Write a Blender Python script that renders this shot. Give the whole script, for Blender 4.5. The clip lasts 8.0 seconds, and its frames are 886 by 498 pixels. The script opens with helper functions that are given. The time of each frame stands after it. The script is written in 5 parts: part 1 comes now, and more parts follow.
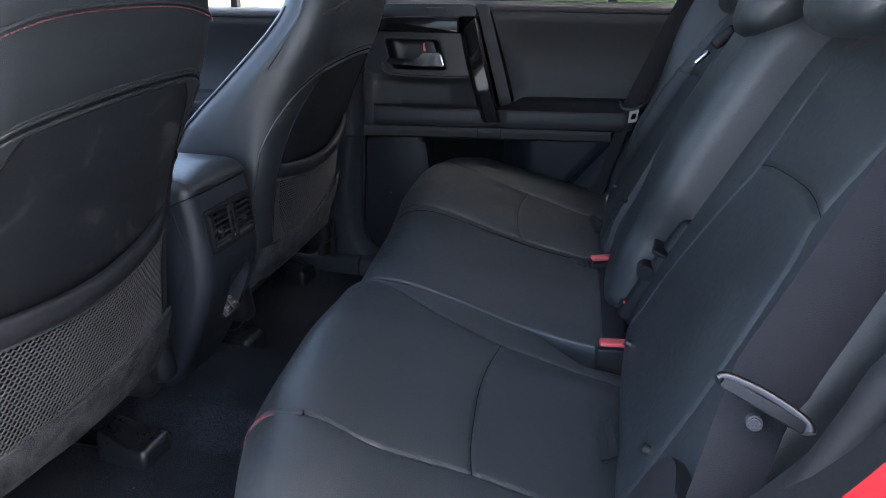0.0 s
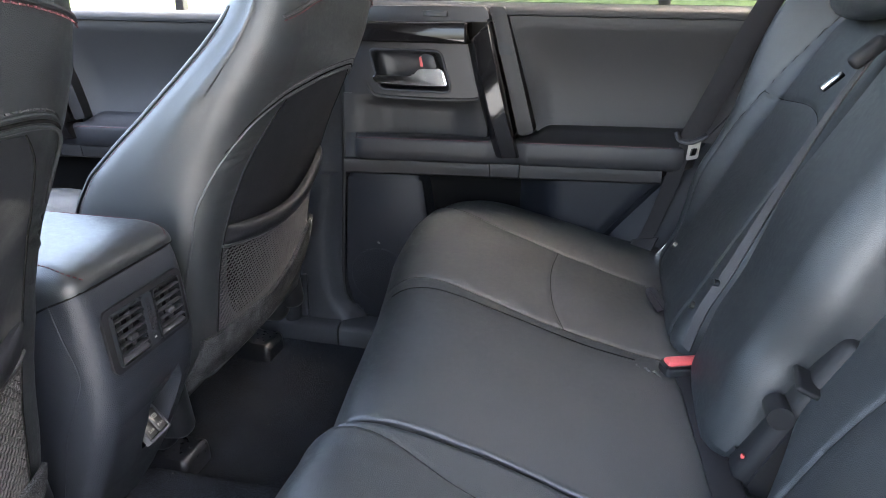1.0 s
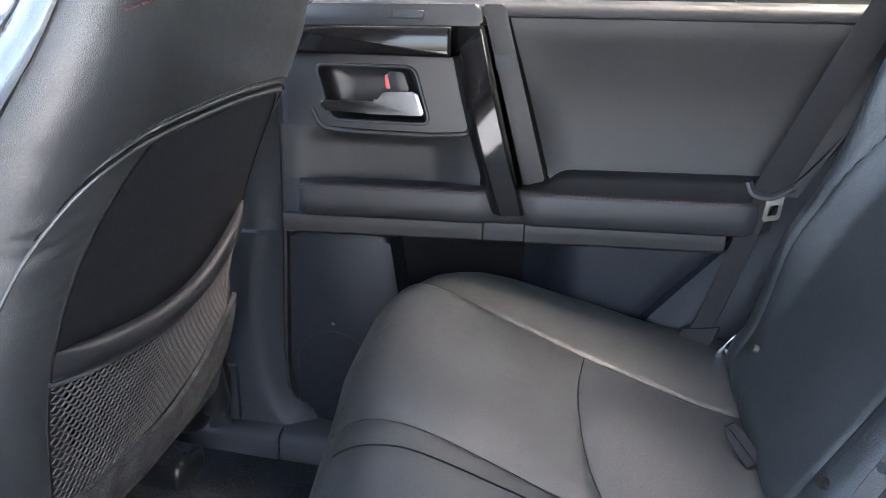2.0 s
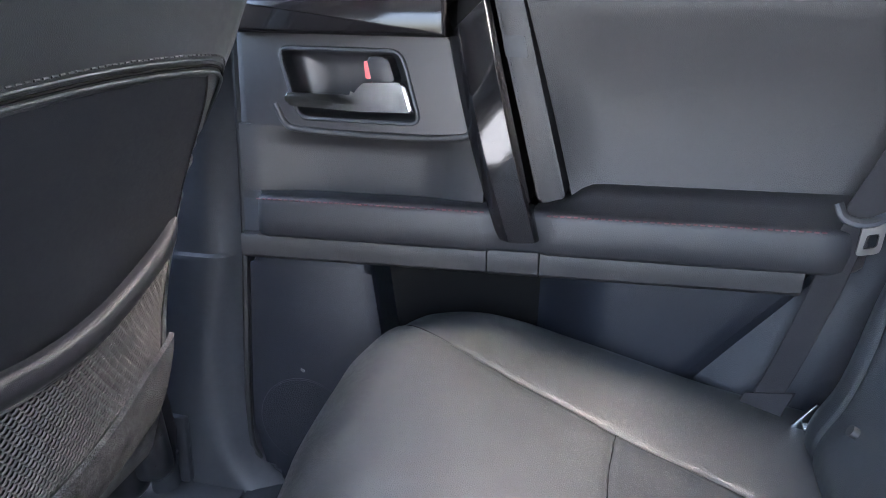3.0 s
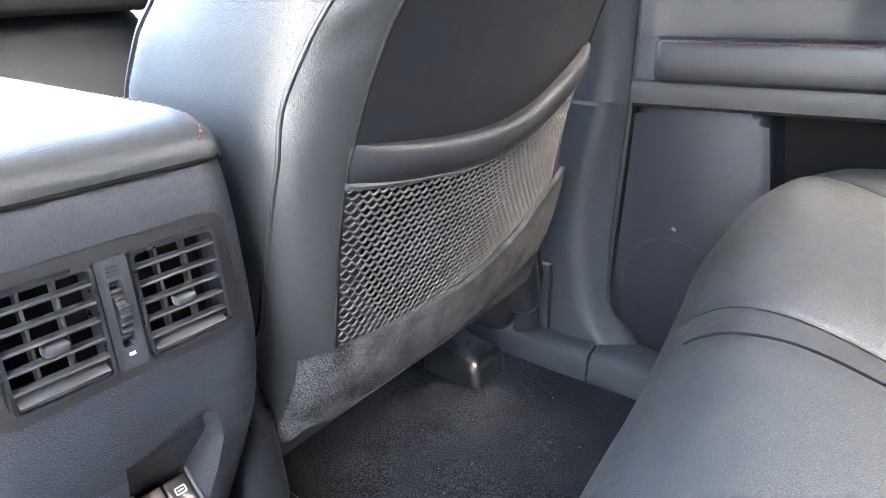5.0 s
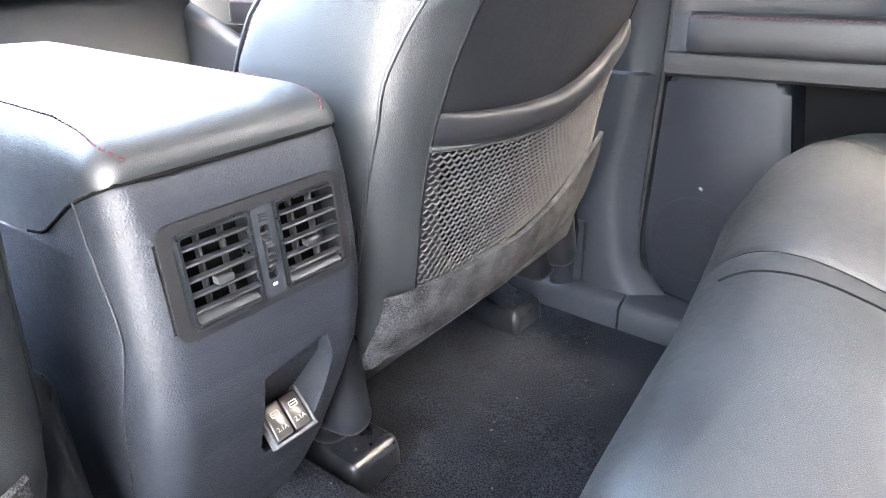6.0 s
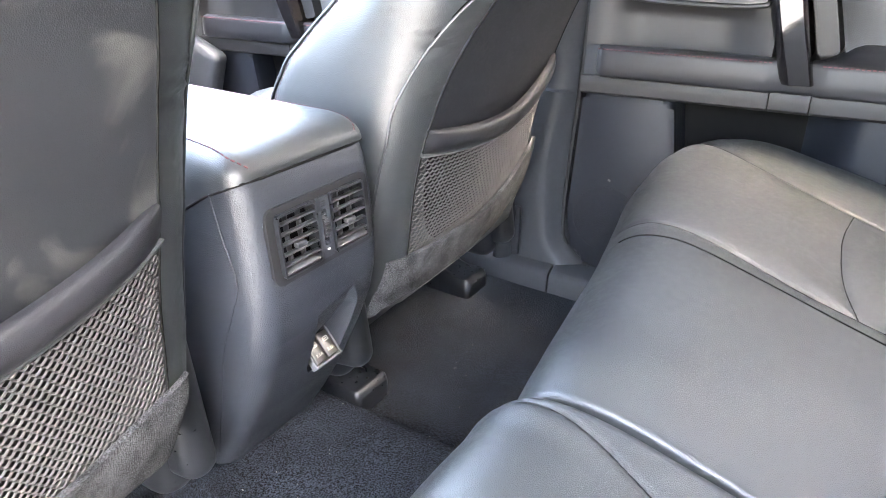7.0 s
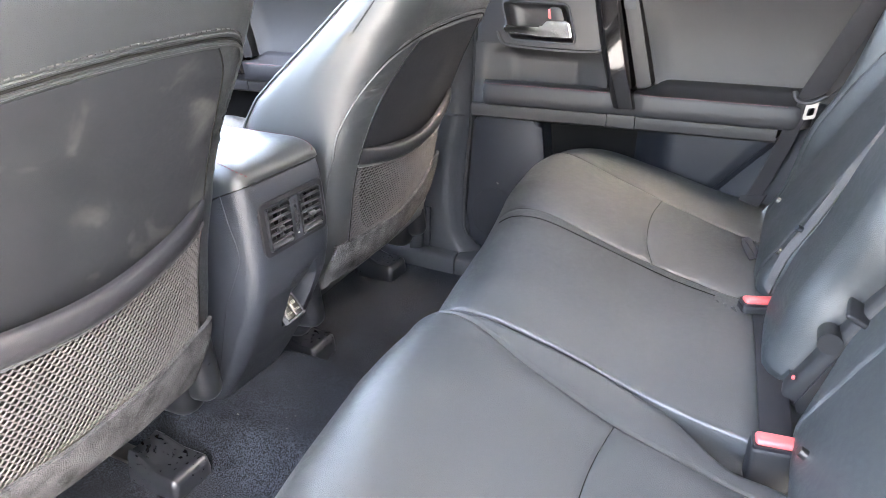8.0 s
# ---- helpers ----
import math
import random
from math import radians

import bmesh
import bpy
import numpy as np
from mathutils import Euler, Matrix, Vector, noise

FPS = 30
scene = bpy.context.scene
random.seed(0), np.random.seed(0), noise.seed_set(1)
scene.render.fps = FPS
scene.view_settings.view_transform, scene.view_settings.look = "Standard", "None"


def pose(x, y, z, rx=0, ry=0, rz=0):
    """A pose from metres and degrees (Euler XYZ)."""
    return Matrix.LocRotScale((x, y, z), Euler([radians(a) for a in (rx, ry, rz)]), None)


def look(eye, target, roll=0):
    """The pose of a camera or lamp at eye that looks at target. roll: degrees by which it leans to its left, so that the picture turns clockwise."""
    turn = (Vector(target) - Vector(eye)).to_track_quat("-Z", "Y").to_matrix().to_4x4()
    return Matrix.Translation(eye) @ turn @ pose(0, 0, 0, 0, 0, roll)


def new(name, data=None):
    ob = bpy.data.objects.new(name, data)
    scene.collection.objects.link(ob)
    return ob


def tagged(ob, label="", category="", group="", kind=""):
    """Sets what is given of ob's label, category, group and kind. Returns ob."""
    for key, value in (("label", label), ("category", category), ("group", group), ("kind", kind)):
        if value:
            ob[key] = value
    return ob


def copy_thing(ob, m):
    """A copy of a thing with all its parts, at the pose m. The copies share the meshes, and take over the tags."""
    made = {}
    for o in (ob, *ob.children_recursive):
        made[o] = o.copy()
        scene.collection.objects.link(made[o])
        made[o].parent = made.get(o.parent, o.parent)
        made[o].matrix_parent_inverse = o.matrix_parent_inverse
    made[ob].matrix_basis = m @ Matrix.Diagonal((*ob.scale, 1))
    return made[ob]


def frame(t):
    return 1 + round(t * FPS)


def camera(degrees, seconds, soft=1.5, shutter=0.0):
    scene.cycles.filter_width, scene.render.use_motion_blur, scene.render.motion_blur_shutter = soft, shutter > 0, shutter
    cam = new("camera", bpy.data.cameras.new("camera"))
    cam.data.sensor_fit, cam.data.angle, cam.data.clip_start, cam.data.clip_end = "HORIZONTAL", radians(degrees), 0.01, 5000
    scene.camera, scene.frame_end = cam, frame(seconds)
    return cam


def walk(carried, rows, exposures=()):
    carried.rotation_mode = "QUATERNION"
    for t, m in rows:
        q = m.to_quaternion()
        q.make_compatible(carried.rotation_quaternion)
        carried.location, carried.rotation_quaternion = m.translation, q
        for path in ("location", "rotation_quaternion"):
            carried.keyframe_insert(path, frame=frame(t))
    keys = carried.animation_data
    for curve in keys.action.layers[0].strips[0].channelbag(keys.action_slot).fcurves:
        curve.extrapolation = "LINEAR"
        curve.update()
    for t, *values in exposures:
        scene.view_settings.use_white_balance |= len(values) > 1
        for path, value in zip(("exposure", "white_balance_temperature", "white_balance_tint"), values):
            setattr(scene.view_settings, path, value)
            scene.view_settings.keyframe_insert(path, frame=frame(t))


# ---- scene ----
cam = camera(63.6, 8.0, soft=0.8)
PATH = [
    (0, (-0.009, -1.088, 0.815), (-0.485, 0.713, 0.086), 0.3),
    (0.5, (-0.073, -0.905, 0.799), (-0.529, 0.901, 0.071), 0.5),
    (1, (-0.159, -0.691, 0.787), (-0.586, 1.129, 0.076), 0.6),
    (1.5, (-0.212, -0.485, 0.77), (-0.615, 1.348, 0.077), 0.9),
    (2, (-0.243, -0.283, 0.746), (-0.631, 1.562, 0.079), 0.9),
    (2.2, (-0.25, -0.217, 0.731), (-0.63, 1.633, 0.073), 1.1),
    (3.5, (-0.254, -0.043, 0.661), (-0.866, 1.764, 0.06), 0.8),
    (4, (-0.289, -0.078, 0.62), (-1.123, 1.629, -0.004), -0.1),
    (4.5, (-0.314, -0.117, 0.592), (-1.326, 1.471, -0.082), -0.4),
    (5, (-0.329, -0.164, 0.564), (-1.479, 1.298, -0.172), -0.9),
    (5.2, (-0.331, -0.181, 0.558), (-1.505, 1.248, -0.205), -0.8),
    (6.5, (-0.276, -0.368, 0.634), (-1.372, 1.068, -0.223), -0.3),
    (7, (-0.222, -0.509, 0.685), (-1.191, 1.019, -0.167), 0.6),
    (7.5, (-0.156, -0.654, 0.743), (-1.017, 0.945, -0.096), 1.1),
    (8, (-0.073, -0.818, 0.783), (-0.834, 0.845, -0.026), 1.2),
]
walk(cam, [(t, look(eye, target, roll)) for t, eye, target, roll in PATH], exposures=[(0, 3.9, 6150, 11), (0.5, 5.1, 6550, 11), (1, 5.4, 7050, 10), (1.5, 5.61, 7300, 10), (2, 5.8, 6750, 11), (3.5, 6.5, 6420, 12), (4, 6.88, 6550, 10), (4.5, 7.1, 6900, 9), (5, 7.15, 7150, 9), (6.5, 7.4, 7450, 11), (7, 7.07, 7500, 11), (7.5, 6.8, 7550, 12), (8, 6.68, 7600, 12)])

# ---- world, sun and exposure ----
world = bpy.data.worlds.new("sky")
scene.world = world
world.use_nodes = True
wn = world.node_tree
sky = wn.nodes.new("ShaderNodeTexSky")
sky.sky_type, sky.sun_disc = "NISHITA", False
sky.sun_elevation, sky.sun_rotation = radians(56), radians(84)
sky.air_density, sky.dust_density = 1.0, 7.0
wn.nodes["Background"].inputs[1].default_value = 0.14
wn.links.new(sky.outputs[0], wn.nodes["Background"].inputs[0])
sun_data = bpy.data.lights.new("sun", "SUN")
sun_data.energy, sun_data.angle, sun_data.color = 3.0, radians(3), (1.0, 0.97, 0.92)
sun = new("sun", sun_data)
sun.matrix_world = look((0, 0, 0), (-0.556, 0.06, -0.829))


# ---- materials ----
def material(name, color, rough=0.5, metal=0.0, grain=0.0, scale=300.0, kind="noise", mottle=0.0, spot=6.0, sheen=0.0,
             rough_var=0.0, coat=0.0, spec=0.5, dist=0.001, speckle=0.0, speck_scale=900.0):
    m = bpy.data.materials.new(name)
    m.use_nodes = True
    t = m.node_tree
    b = t.nodes["Principled BSDF"]
    b.inputs["Base Color"].default_value = (*color, 1)
    b.inputs["Roughness"].default_value, b.inputs["Metallic"].default_value = rough, metal
    b.inputs["Specular IOR Level"].default_value = spec
    b.inputs["Coat Weight"].default_value, b.inputs["Coat Roughness"].default_value = coat, 0.05
    if sheen:
        b.inputs["Sheen Weight"].default_value, b.inputs["Sheen Roughness"].default_value = sheen, 0.6
    geo = t.nodes.new("ShaderNodeTexCoord")
    if grain:
        if kind == "voronoi":
            tex = t.nodes.new("ShaderNodeTexVoronoi")
            tex.feature = "DISTANCE_TO_EDGE"
            out = tex.outputs["Distance"]
        else:
            tex = t.nodes.new("ShaderNodeTexNoise")
            tex.inputs["Detail"].default_value = 3.0
            out = tex.outputs[0]
        tex.inputs["Scale"].default_value = scale
        t.links.new(geo.outputs["Object"], tex.inputs["Vector"])
        bump = t.nodes.new("ShaderNodeBump")
        bump.inputs["Strength"].default_value, bump.inputs["Distance"].default_value = grain, dist
        t.links.new(out, bump.inputs["Height"])
        t.links.new(bump.outputs[0], b.inputs["Normal"])
    if mottle or rough_var:
        big = t.nodes.new("ShaderNodeTexNoise")
        big.inputs["Scale"].default_value, big.inputs["Detail"].default_value = spot, 5.0
        t.links.new(geo.outputs["Object"], big.inputs["Vector"])
        fine = t.nodes.new("ShaderNodeTexNoise")
        fine.inputs["Scale"].default_value, fine.inputs["Detail"].default_value = spot * 23, 2.0
        t.links.new(geo.outputs["Object"], fine.inputs["Vector"])
        both = t.nodes.new("ShaderNodeMath")
        both.operation = "ADD"
        t.links.new(big.outputs[0], both.inputs[0])
        t.links.new(fine.outputs[0], both.inputs[1])
        if mottle:
            ramp = t.nodes.new("ShaderNodeMapRange")
            ramp.inputs[1].default_value, ramp.inputs[2].default_value = 0.7, 1.3
            ramp.inputs[3].default_value, ramp.inputs[4].default_value = 1 - mottle, 1 + mottle
            t.links.new(both.outputs[0], ramp.inputs[0])
            mul = t.nodes.new("ShaderNodeVectorMath")
            mul.operation = "SCALE"
            mul.inputs[0].default_value = color
            t.links.new(ramp.outputs[0], mul.inputs["Scale"])
            t.links.new(mul.outputs[0], b.inputs["Base Color"])
            if speckle:
                pile = t.nodes.new("ShaderNodeTexNoise")
                pile.inputs["Scale"].default_value, pile.inputs["Detail"].default_value = speck_scale, 1.0
                t.links.new(geo.outputs["Object"], pile.inputs["Vector"])
                sp = t.nodes.new("ShaderNodeMapRange")
                sp.inputs[1].default_value, sp.inputs[2].default_value = 0.36, 0.64
                sp.inputs[3].default_value, sp.inputs[4].default_value = 1 - speckle, 1 + 1.6 * speckle
                t.links.new(pile.outputs[0], sp.inputs[0])
                again = t.nodes.new("ShaderNodeVectorMath")
                again.operation = "SCALE"
                t.links.new(mul.outputs[0], again.inputs[0])
                t.links.new(sp.outputs[0], again.inputs["Scale"])
                t.links.new(again.outputs[0], b.inputs["Base Color"])
        if rough_var:
            rr = t.nodes.new("ShaderNodeMapRange")
            rr.inputs[1].default_value, rr.inputs[2].default_value = 0.6, 1.4
            rr.inputs[3].default_value, rr.inputs[4].default_value = rough - rough_var, rough + rough_var
            t.links.new(both.outputs[0], rr.inputs[0])
            t.links.new(rr.outputs[0], b.inputs["Roughness"])
    return m


LEATHER = material("black_leather", (0.0160, 0.0185, 0.0202), 0.44, grain=0.36, scale=640, kind="voronoi", mottle=0.18, rough_var=0.10, spec=0.68, dist=0.0010)
ARM = material("soft_armrest_leather", (0.0088, 0.0092, 0.0112), 0.5, grain=0.26, scale=640, kind="voronoi", mottle=0.14, rough_var=0.06, spec=0.34, dist=0.0009)
PANEL = material("seat_back_vinyl", (0.0070, 0.0084, 0.0116), 0.62, spec=0.3, grain=0.2, scale=700, kind="voronoi", mottle=0.25, spot=9, rough_var=0.08)
SCUFFED = material("scuffed_seat_back", (0.0078, 0.0089, 0.0108), 0.62, spec=0.26, grain=0.2, scale=700, kind="voronoi", mottle=0.25, spot=9, rough_var=0.08)
scuff = SCUFFED.node_tree
sb = scuff.nodes["Principled BSDF"]
sc_co = scuff.nodes.new("ShaderNodeTexCoord")
sc_no = scuff.nodes.new("ShaderNodeTexNoise")
sc_no.inputs["Scale"].default_value, sc_no.inputs["Detail"].default_value, sc_no.inputs["Distortion"].default_value = 13.0, 7.0, 0.9
sc_mr = scuff.nodes.new("ShaderNodeMapRange")
sc_mr.inputs[1].default_value, sc_mr.inputs[2].default_value, sc_mr.inputs[4].default_value = 0.56, 0.74, 0.50
sc_mx = scuff.nodes.new("ShaderNodeMixRGB")
sc_mx.inputs[2].default_value = (0.075, 0.075, 0.07, 1)
scuff.links.new(sc_co.outputs["Object"], sc_no.inputs["Vector"])
scuff.links.new(sc_no.outputs[0], sc_mr.inputs[0])
scuff.links.new(sc_mr.outputs[0], sc_mx.inputs[0])
scuff.links.new(sb.inputs["Base Color"].links[0].from_socket, sc_mx.inputs[1])
scuff.links.new(sc_mx.outputs[0], sb.inputs["Base Color"])
PLASTIC = material("grained_plastic", (0.0178, 0.0200, 0.0240), 0.50, spec=0.28, grain=0.28, scale=640, kind="voronoi", mottle=0.16, rough_var=0.08, dist=0.0009)
CONSOLE = material("pebbled_console_plastic", (0.0145, 0.0170, 0.0220), 0.44, spec=0.36, grain=0.55, scale=430, kind="voronoi", mottle=0.16, rough_var=0.08, dist=0.0011)
DOOR = material("dark_door_plastic", (0.0062, 0.0076, 0.0112), 0.5, spec=0.22, grain=0.28, scale=640, kind="voronoi", mottle=0.16, rough_var=0.08, dist=0.0009)
GRILLE = material("perforated_plastic", (0.0055, 0.0068, 0.0100), 0.54, spec=0.2, grain=0.8, scale=330, kind="voronoi", mottle=0.1, dist=0.0015)
SOFT = material("soft_door_vinyl", (0.0105, 0.0100, 0.0108), 0.58, spec=0.42, grain=0.3, scale=600, kind="voronoi", mottle=0.1, rough_var=0.05)
SATIN = material("satin_plastic", (0.0098, 0.0098, 0.0118), 0.42, spec=0.34, grain=0.1, scale=900, rough_var=0.05)
BLACK = material("matt_black", (0.0085, 0.0085, 0.0095), 0.6, spec=0.3, grain=0.1, scale=400)
RUBBER = material("seal_rubber", (0.0060, 0.0062, 0.0072), 0.62, spec=0.25, grain=0.2, scale=300)
GLOSS = material("gloss_black_trim", (0.006, 0.0055, 0.006), 0.10, rough_var=0.03, spec=0.25)
VENT = material("vent_plastic", (0.020, 0.0205, 0.0225), 0.38, grain=0.1, scale=700, rough_var=0.06)
CAP = material("shiny_black_plastic", (0.0080, 0.0090, 0.0110), 0.30, spec=0.48, grain=0.1, scale=600, rough_var=0.05)
CHROME = material("satin_chrome", (0.27, 0.28, 0.29), 0.18, metal=1.0, rough_var=0.04)
STEEL = material("steel", (0.20, 0.19, 0.18), 0.35, metal=1.0, rough_var=0.08)
CARPET = material("dark_carpet", (0.0122, 0.0144, 0.0182), 0.95, grain=1.0, scale=620, mottle=0.4, spot=14, sheen=0.0, dist=0.006, spec=0.06, speckle=0.75, speck_scale=480)
FELT = material("grey_felt", (0.033, 0.034, 0.036), 0.95, grain=1.0, scale=600, mottle=0.8, spot=30, sheen=0.0, speckle=0.55, speck_scale=800, dist=0.004, spec=0.05)
NET = material("grey_net", (0.048, 0.0465, 0.0472), 0.9, spec=0.08, grain=0.8, scale=900, mottle=0.2, spot=60)
WEB = material("belt_webbing", (0.0115, 0.0108, 0.0122), 0.8, spec=0.2, grain=0.35, scale=1500, mottle=0.12, spot=40)
GREYWEB = material("light_webbing", (0.032, 0.031, 0.032), 0.7, grain=0.5, scale=700, mottle=0.12, spot=40)
RED = material("red_button", (0.52, 0.075, 0.075), 0.4, rough_var=0.05)
STITCH = material("red_thread", (0.075, 0.017, 0.021), 0.8)
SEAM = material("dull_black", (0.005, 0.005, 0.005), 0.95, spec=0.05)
THREAD = material("black_thread", (0.016, 0.016, 0.017), 0.7)
PAINT = material("red_paint", (0.52, 0.012, 0.018), 0.18, coat=1.0, grain=0.02, scale=900)
PRINT = material("pale_print", (0.40, 0.38, 0.33), 0.6)
SOCKET = material("glossy_socket_cover", (0.030, 0.027, 0.025), 0.24, spec=0.5, rough_var=0.04)
TRAY = material("grey_socket_tray", (0.060, 0.062, 0.066), 0.45, grain=0.3, scale=700, rough_var=0.05)
HEADLINE = material("headliner_cloth", (0.36, 0.36, 0.355), 0.95, grain=0.4, scale=500, mottle=0.06)
ASPHALT = material("worn_asphalt", (0.245, 0.262, 0.285), 0.9, grain=0.6, scale=60, mottle=0.2, spot=2)
GRASS = material("grass", (0.09, 0.13, 0.03), 0.9, grain=1.0, scale=40, mottle=0.5, spot=3)
GLASS = bpy.data.materials.new("window_glass")
GLASS.use_nodes = True
gb = GLASS.node_tree.nodes["Principled BSDF"]
gb.inputs["Base Color"].default_value = (0.95, 0.98, 0.96, 1)
gb.inputs["Transmission Weight"].default_value, gb.inputs["Roughness"].default_value = 1.0, 0.0
gb.inputs["IOR"].default_value = 1.02


def tinted(name, tint):
    m = bpy.data.materials.new(name)
    m.use_nodes = True
    t = m.node_tree
    clear, shine, both = t.nodes.new("ShaderNodeBsdfTransparent"), t.nodes.new("ShaderNodeBsdfGlossy"), t.nodes.new("ShaderNodeMixShader")
    clear.inputs[0].default_value, shine.inputs["Roughness"].default_value, both.inputs[0].default_value = (*tint, 1), 0.02, 0.05
    t.links.new(clear.outputs[0], both.inputs[1])
    t.links.new(shine.outputs[0], both.inputs[2])
    t.links.new(both.outputs[0], t.nodes["Material Output"].inputs["Surface"])
    return m


TINT = tinted("tinted_door_glass", (0.22, 0.24, 0.24))
TINT_REAR = tinted("tinted_rear_glass", (0.13, 0.14, 0.14))


# ---- building helpers ----
def mesh_object(name, verts, faces, mat, smooth=True):
    me = bpy.data.meshes.new(name)
    me.from_pydata([tuple(map(float, v)) for v in verts], [], [tuple(map(int, f)) for f in faces])
    me.materials.append(mat)
    bm = bmesh.new()
    bm.from_mesh(me)
    bmesh.ops.recalc_face_normals(bm, faces=bm.faces)
    bm.to_mesh(me)
    bm.free()
    if smooth:
        me.polygons.foreach_set("use_smooth", [True] * len(me.polygons))
        me.set_sharp_from_angle(angle=radians(42))
    return new(name, me)


def part(name, vf, mat, parent=None, label="", smooth=True):
    ob = mesh_object(name, vf[0], vf[1], mat, smooth)
    if parent is not None:
        ob.parent = parent
        ob.matrix_parent_inverse = parent.matrix_basis.inverted()
    if label:
        tagged(ob, label)
    return ob


def thing(name, label, category, at=(0, 0, 0), group="", kind=""):
    ob = new(name)
    ob.empty_display_size = 0.05
    ob.matrix_basis = pose(*at)
    return tagged(ob, label, category, group, kind)


def join(*pieces):
    verts, faces = [], []
    for v, f in pieces:
        n = len(verts)
        verts += [tuple(p) for p in v]
        faces += [tuple(i + n for i in q) for q in f]
    return verts, faces


def moved(vf, m):
    return [tuple(m @ Vector(v)) for v in vf[0]], vf[1]


def grid(P, wrap=False):
    """Quads over an array of points (rows, columns, 3); wrap joins the last column to the first."""
    P = np.asarray(P, float)
    r, c = P.shape[:2]
    faces = []
    for i in range(r - 1):
        for j in range(c if wrap else c - 1):
            k = (j + 1) % c
            faces.append((i * c + j, i * c + k, (i + 1) * c + k, (i + 1) * c + j))
    return [tuple(p) for p in P.reshape(-1, 3)], faces


def slab(front, back):
    """A closed solid between two arrays of points of one shape."""
    front, back = np.asarray(front, float), np.asarray(back, float)
    r, c = front.shape[:2]
    v1, f1 = grid(front)
    v2, f2 = grid(back)
    n = r * c
    faces = f1 + [tuple(i + n for i in reversed(q)) for q in f2]
    rim = [j for j in range(c)] + [i * c + c - 1 for i in range(1, r)] + [(r - 1) * c + j for j in range(c - 2, -1, -1)] + [i * c for i in range(r - 2, 0, -1)]
    for a, b in zip(rim, rim[1:] + rim[:1]):
        faces.append((a, a + n, b + n, b))
    return v1 + v2, faces


def tube(points, r, n=8, closed=False, flat=1.0):
    """A round rod along points; flat squeezes it along its second axis."""
    pts = [Vector(p) for p in points]
    rings, up = [], None
    for i, p in enumerate(pts):
        a = pts[i - 1] if i or closed else p
        b = pts[(i + 1) % len(pts)] if i < len(pts) - 1 or closed else p
        d = (b - a).normalized()
        if up is None:
            up = d.orthogonal().normalized()
        up = (up - d * up.dot(d)).normalized()
        side = d.cross(up)
        rings.append([p + r * (math.cos(q) * up + flat * math.sin(q) * side) for q in (2 * math.pi * k / n for k in range(n))])
    if closed:
        rings.append(rings[0])
    v, f = grid(rings, wrap=True)
    if not closed:
        f += [tuple(range(n))[::-1], tuple(range(len(v) - n, len(v)))]
    return v, f


def bezel(points, r, n=6):
    return tube(points, r, n, closed=True)


def rbox(cx, cy, cz, sx, sy, sz, r=0.004, seg=2, turn=(0, 0, 0)):
    bm = bmesh.new()
    bmesh.ops.create_cube(bm, size=1.0)
    bmesh.ops.scale(bm, vec=(sx, sy, sz), verts=bm.verts)
    bmesh.ops.bevel(bm, geom=bm.edges[:], offset=min(r, 0.49 * min(sx, sy, sz)), segments=seg, profile=0.5, affect="EDGES")
    m = pose(cx, cy, cz, *turn)
    bm.verts.index_update()
    out = [tuple(m @ v.co) for v in bm.verts], [tuple(v.index for v in f.verts) for f in bm.faces]
    bm.free()
    return out


def rounded(outline, r, n=4):
    """A polygon with its corners rounded by radius r."""
    out = []
    k = len(outline)
    for i in range(k):
        p, a, b = Vector(outline[i]), Vector(outline[i - 1]), Vector(outline[(i + 1) % k])
        da, db = (a - p), (b - p)
        ra = min(r, 0.45 * da.length, 0.45 * db.length)
        p1, p2 = p + da.normalized() * ra, p + db.normalized() * ra
        for s in range(n + 1):
            q = s / n
            out.append(tuple((1 - q) ** 2 * p1 + 2 * q * (1 - q) * p + q * q * p2))
    return out


def plate(outline, front, back, bevel=0.003, axis="y"):
    """A plate of an outline in (x, z), from y = front to y = back, its front edge bevelled; axis x: the outline is in (y, z)."""
    bm = bmesh.new()
    put = (lambda a, b, c: (a, c, b)) if axis == "y" else (lambda a, b, c: (c, a, b)) if axis == "x" else (lambda a, b, c: (a, b, c))
    lo = [bm.verts.new(put(a, b, back)) for a, b in outline]
    hi = [bm.verts.new(put(a, b, front)) for a, b in outline]
    n = len(outline)
    cap = bm.faces.new(hi)
    bm.faces.new(lo[::-1])
    for i in range(n):
        bm.faces.new((lo[i], lo[(i + 1) % n], hi[(i + 1) % n], hi[i]))
    if bevel:
        bmesh.ops.bevel(bm, geom=list(cap.edges), offset=bevel, segments=3, profile=0.5, affect="EDGES")
    bm.verts.index_update()
    out = [tuple(v.co) for v in bm.verts], [tuple(v.index for v in f.verts) for f in bm.faces]
    bm.free()
    return out


def frame_plate(outer, inner, front, back, axis="y"):
    """A flat ring between two outlines with as many corners each."""
    put = (lambda a, b, c: (a, c, b)) if axis == "y" else (lambda a, b, c: (c, a, b))
    n = len(outer)
    v = [put(a, b, front) for a, b in outer] + [put(a, b, front) for a, b in inner] + [put(a, b, back) for a, b in outer] + [put(a, b, back) for a, b in inner]
    f = []
    for i in range(n):
        j = (i + 1) % n
        f += [(i, j, n + j, n + i), (i, 2 * n + i, 2 * n + j, j), (n + i, n + j, 3 * n + j, 3 * n + i), (2 * n + i, 3 * n + i, 3 * n + j, 2 * n + j)]
    return v, f


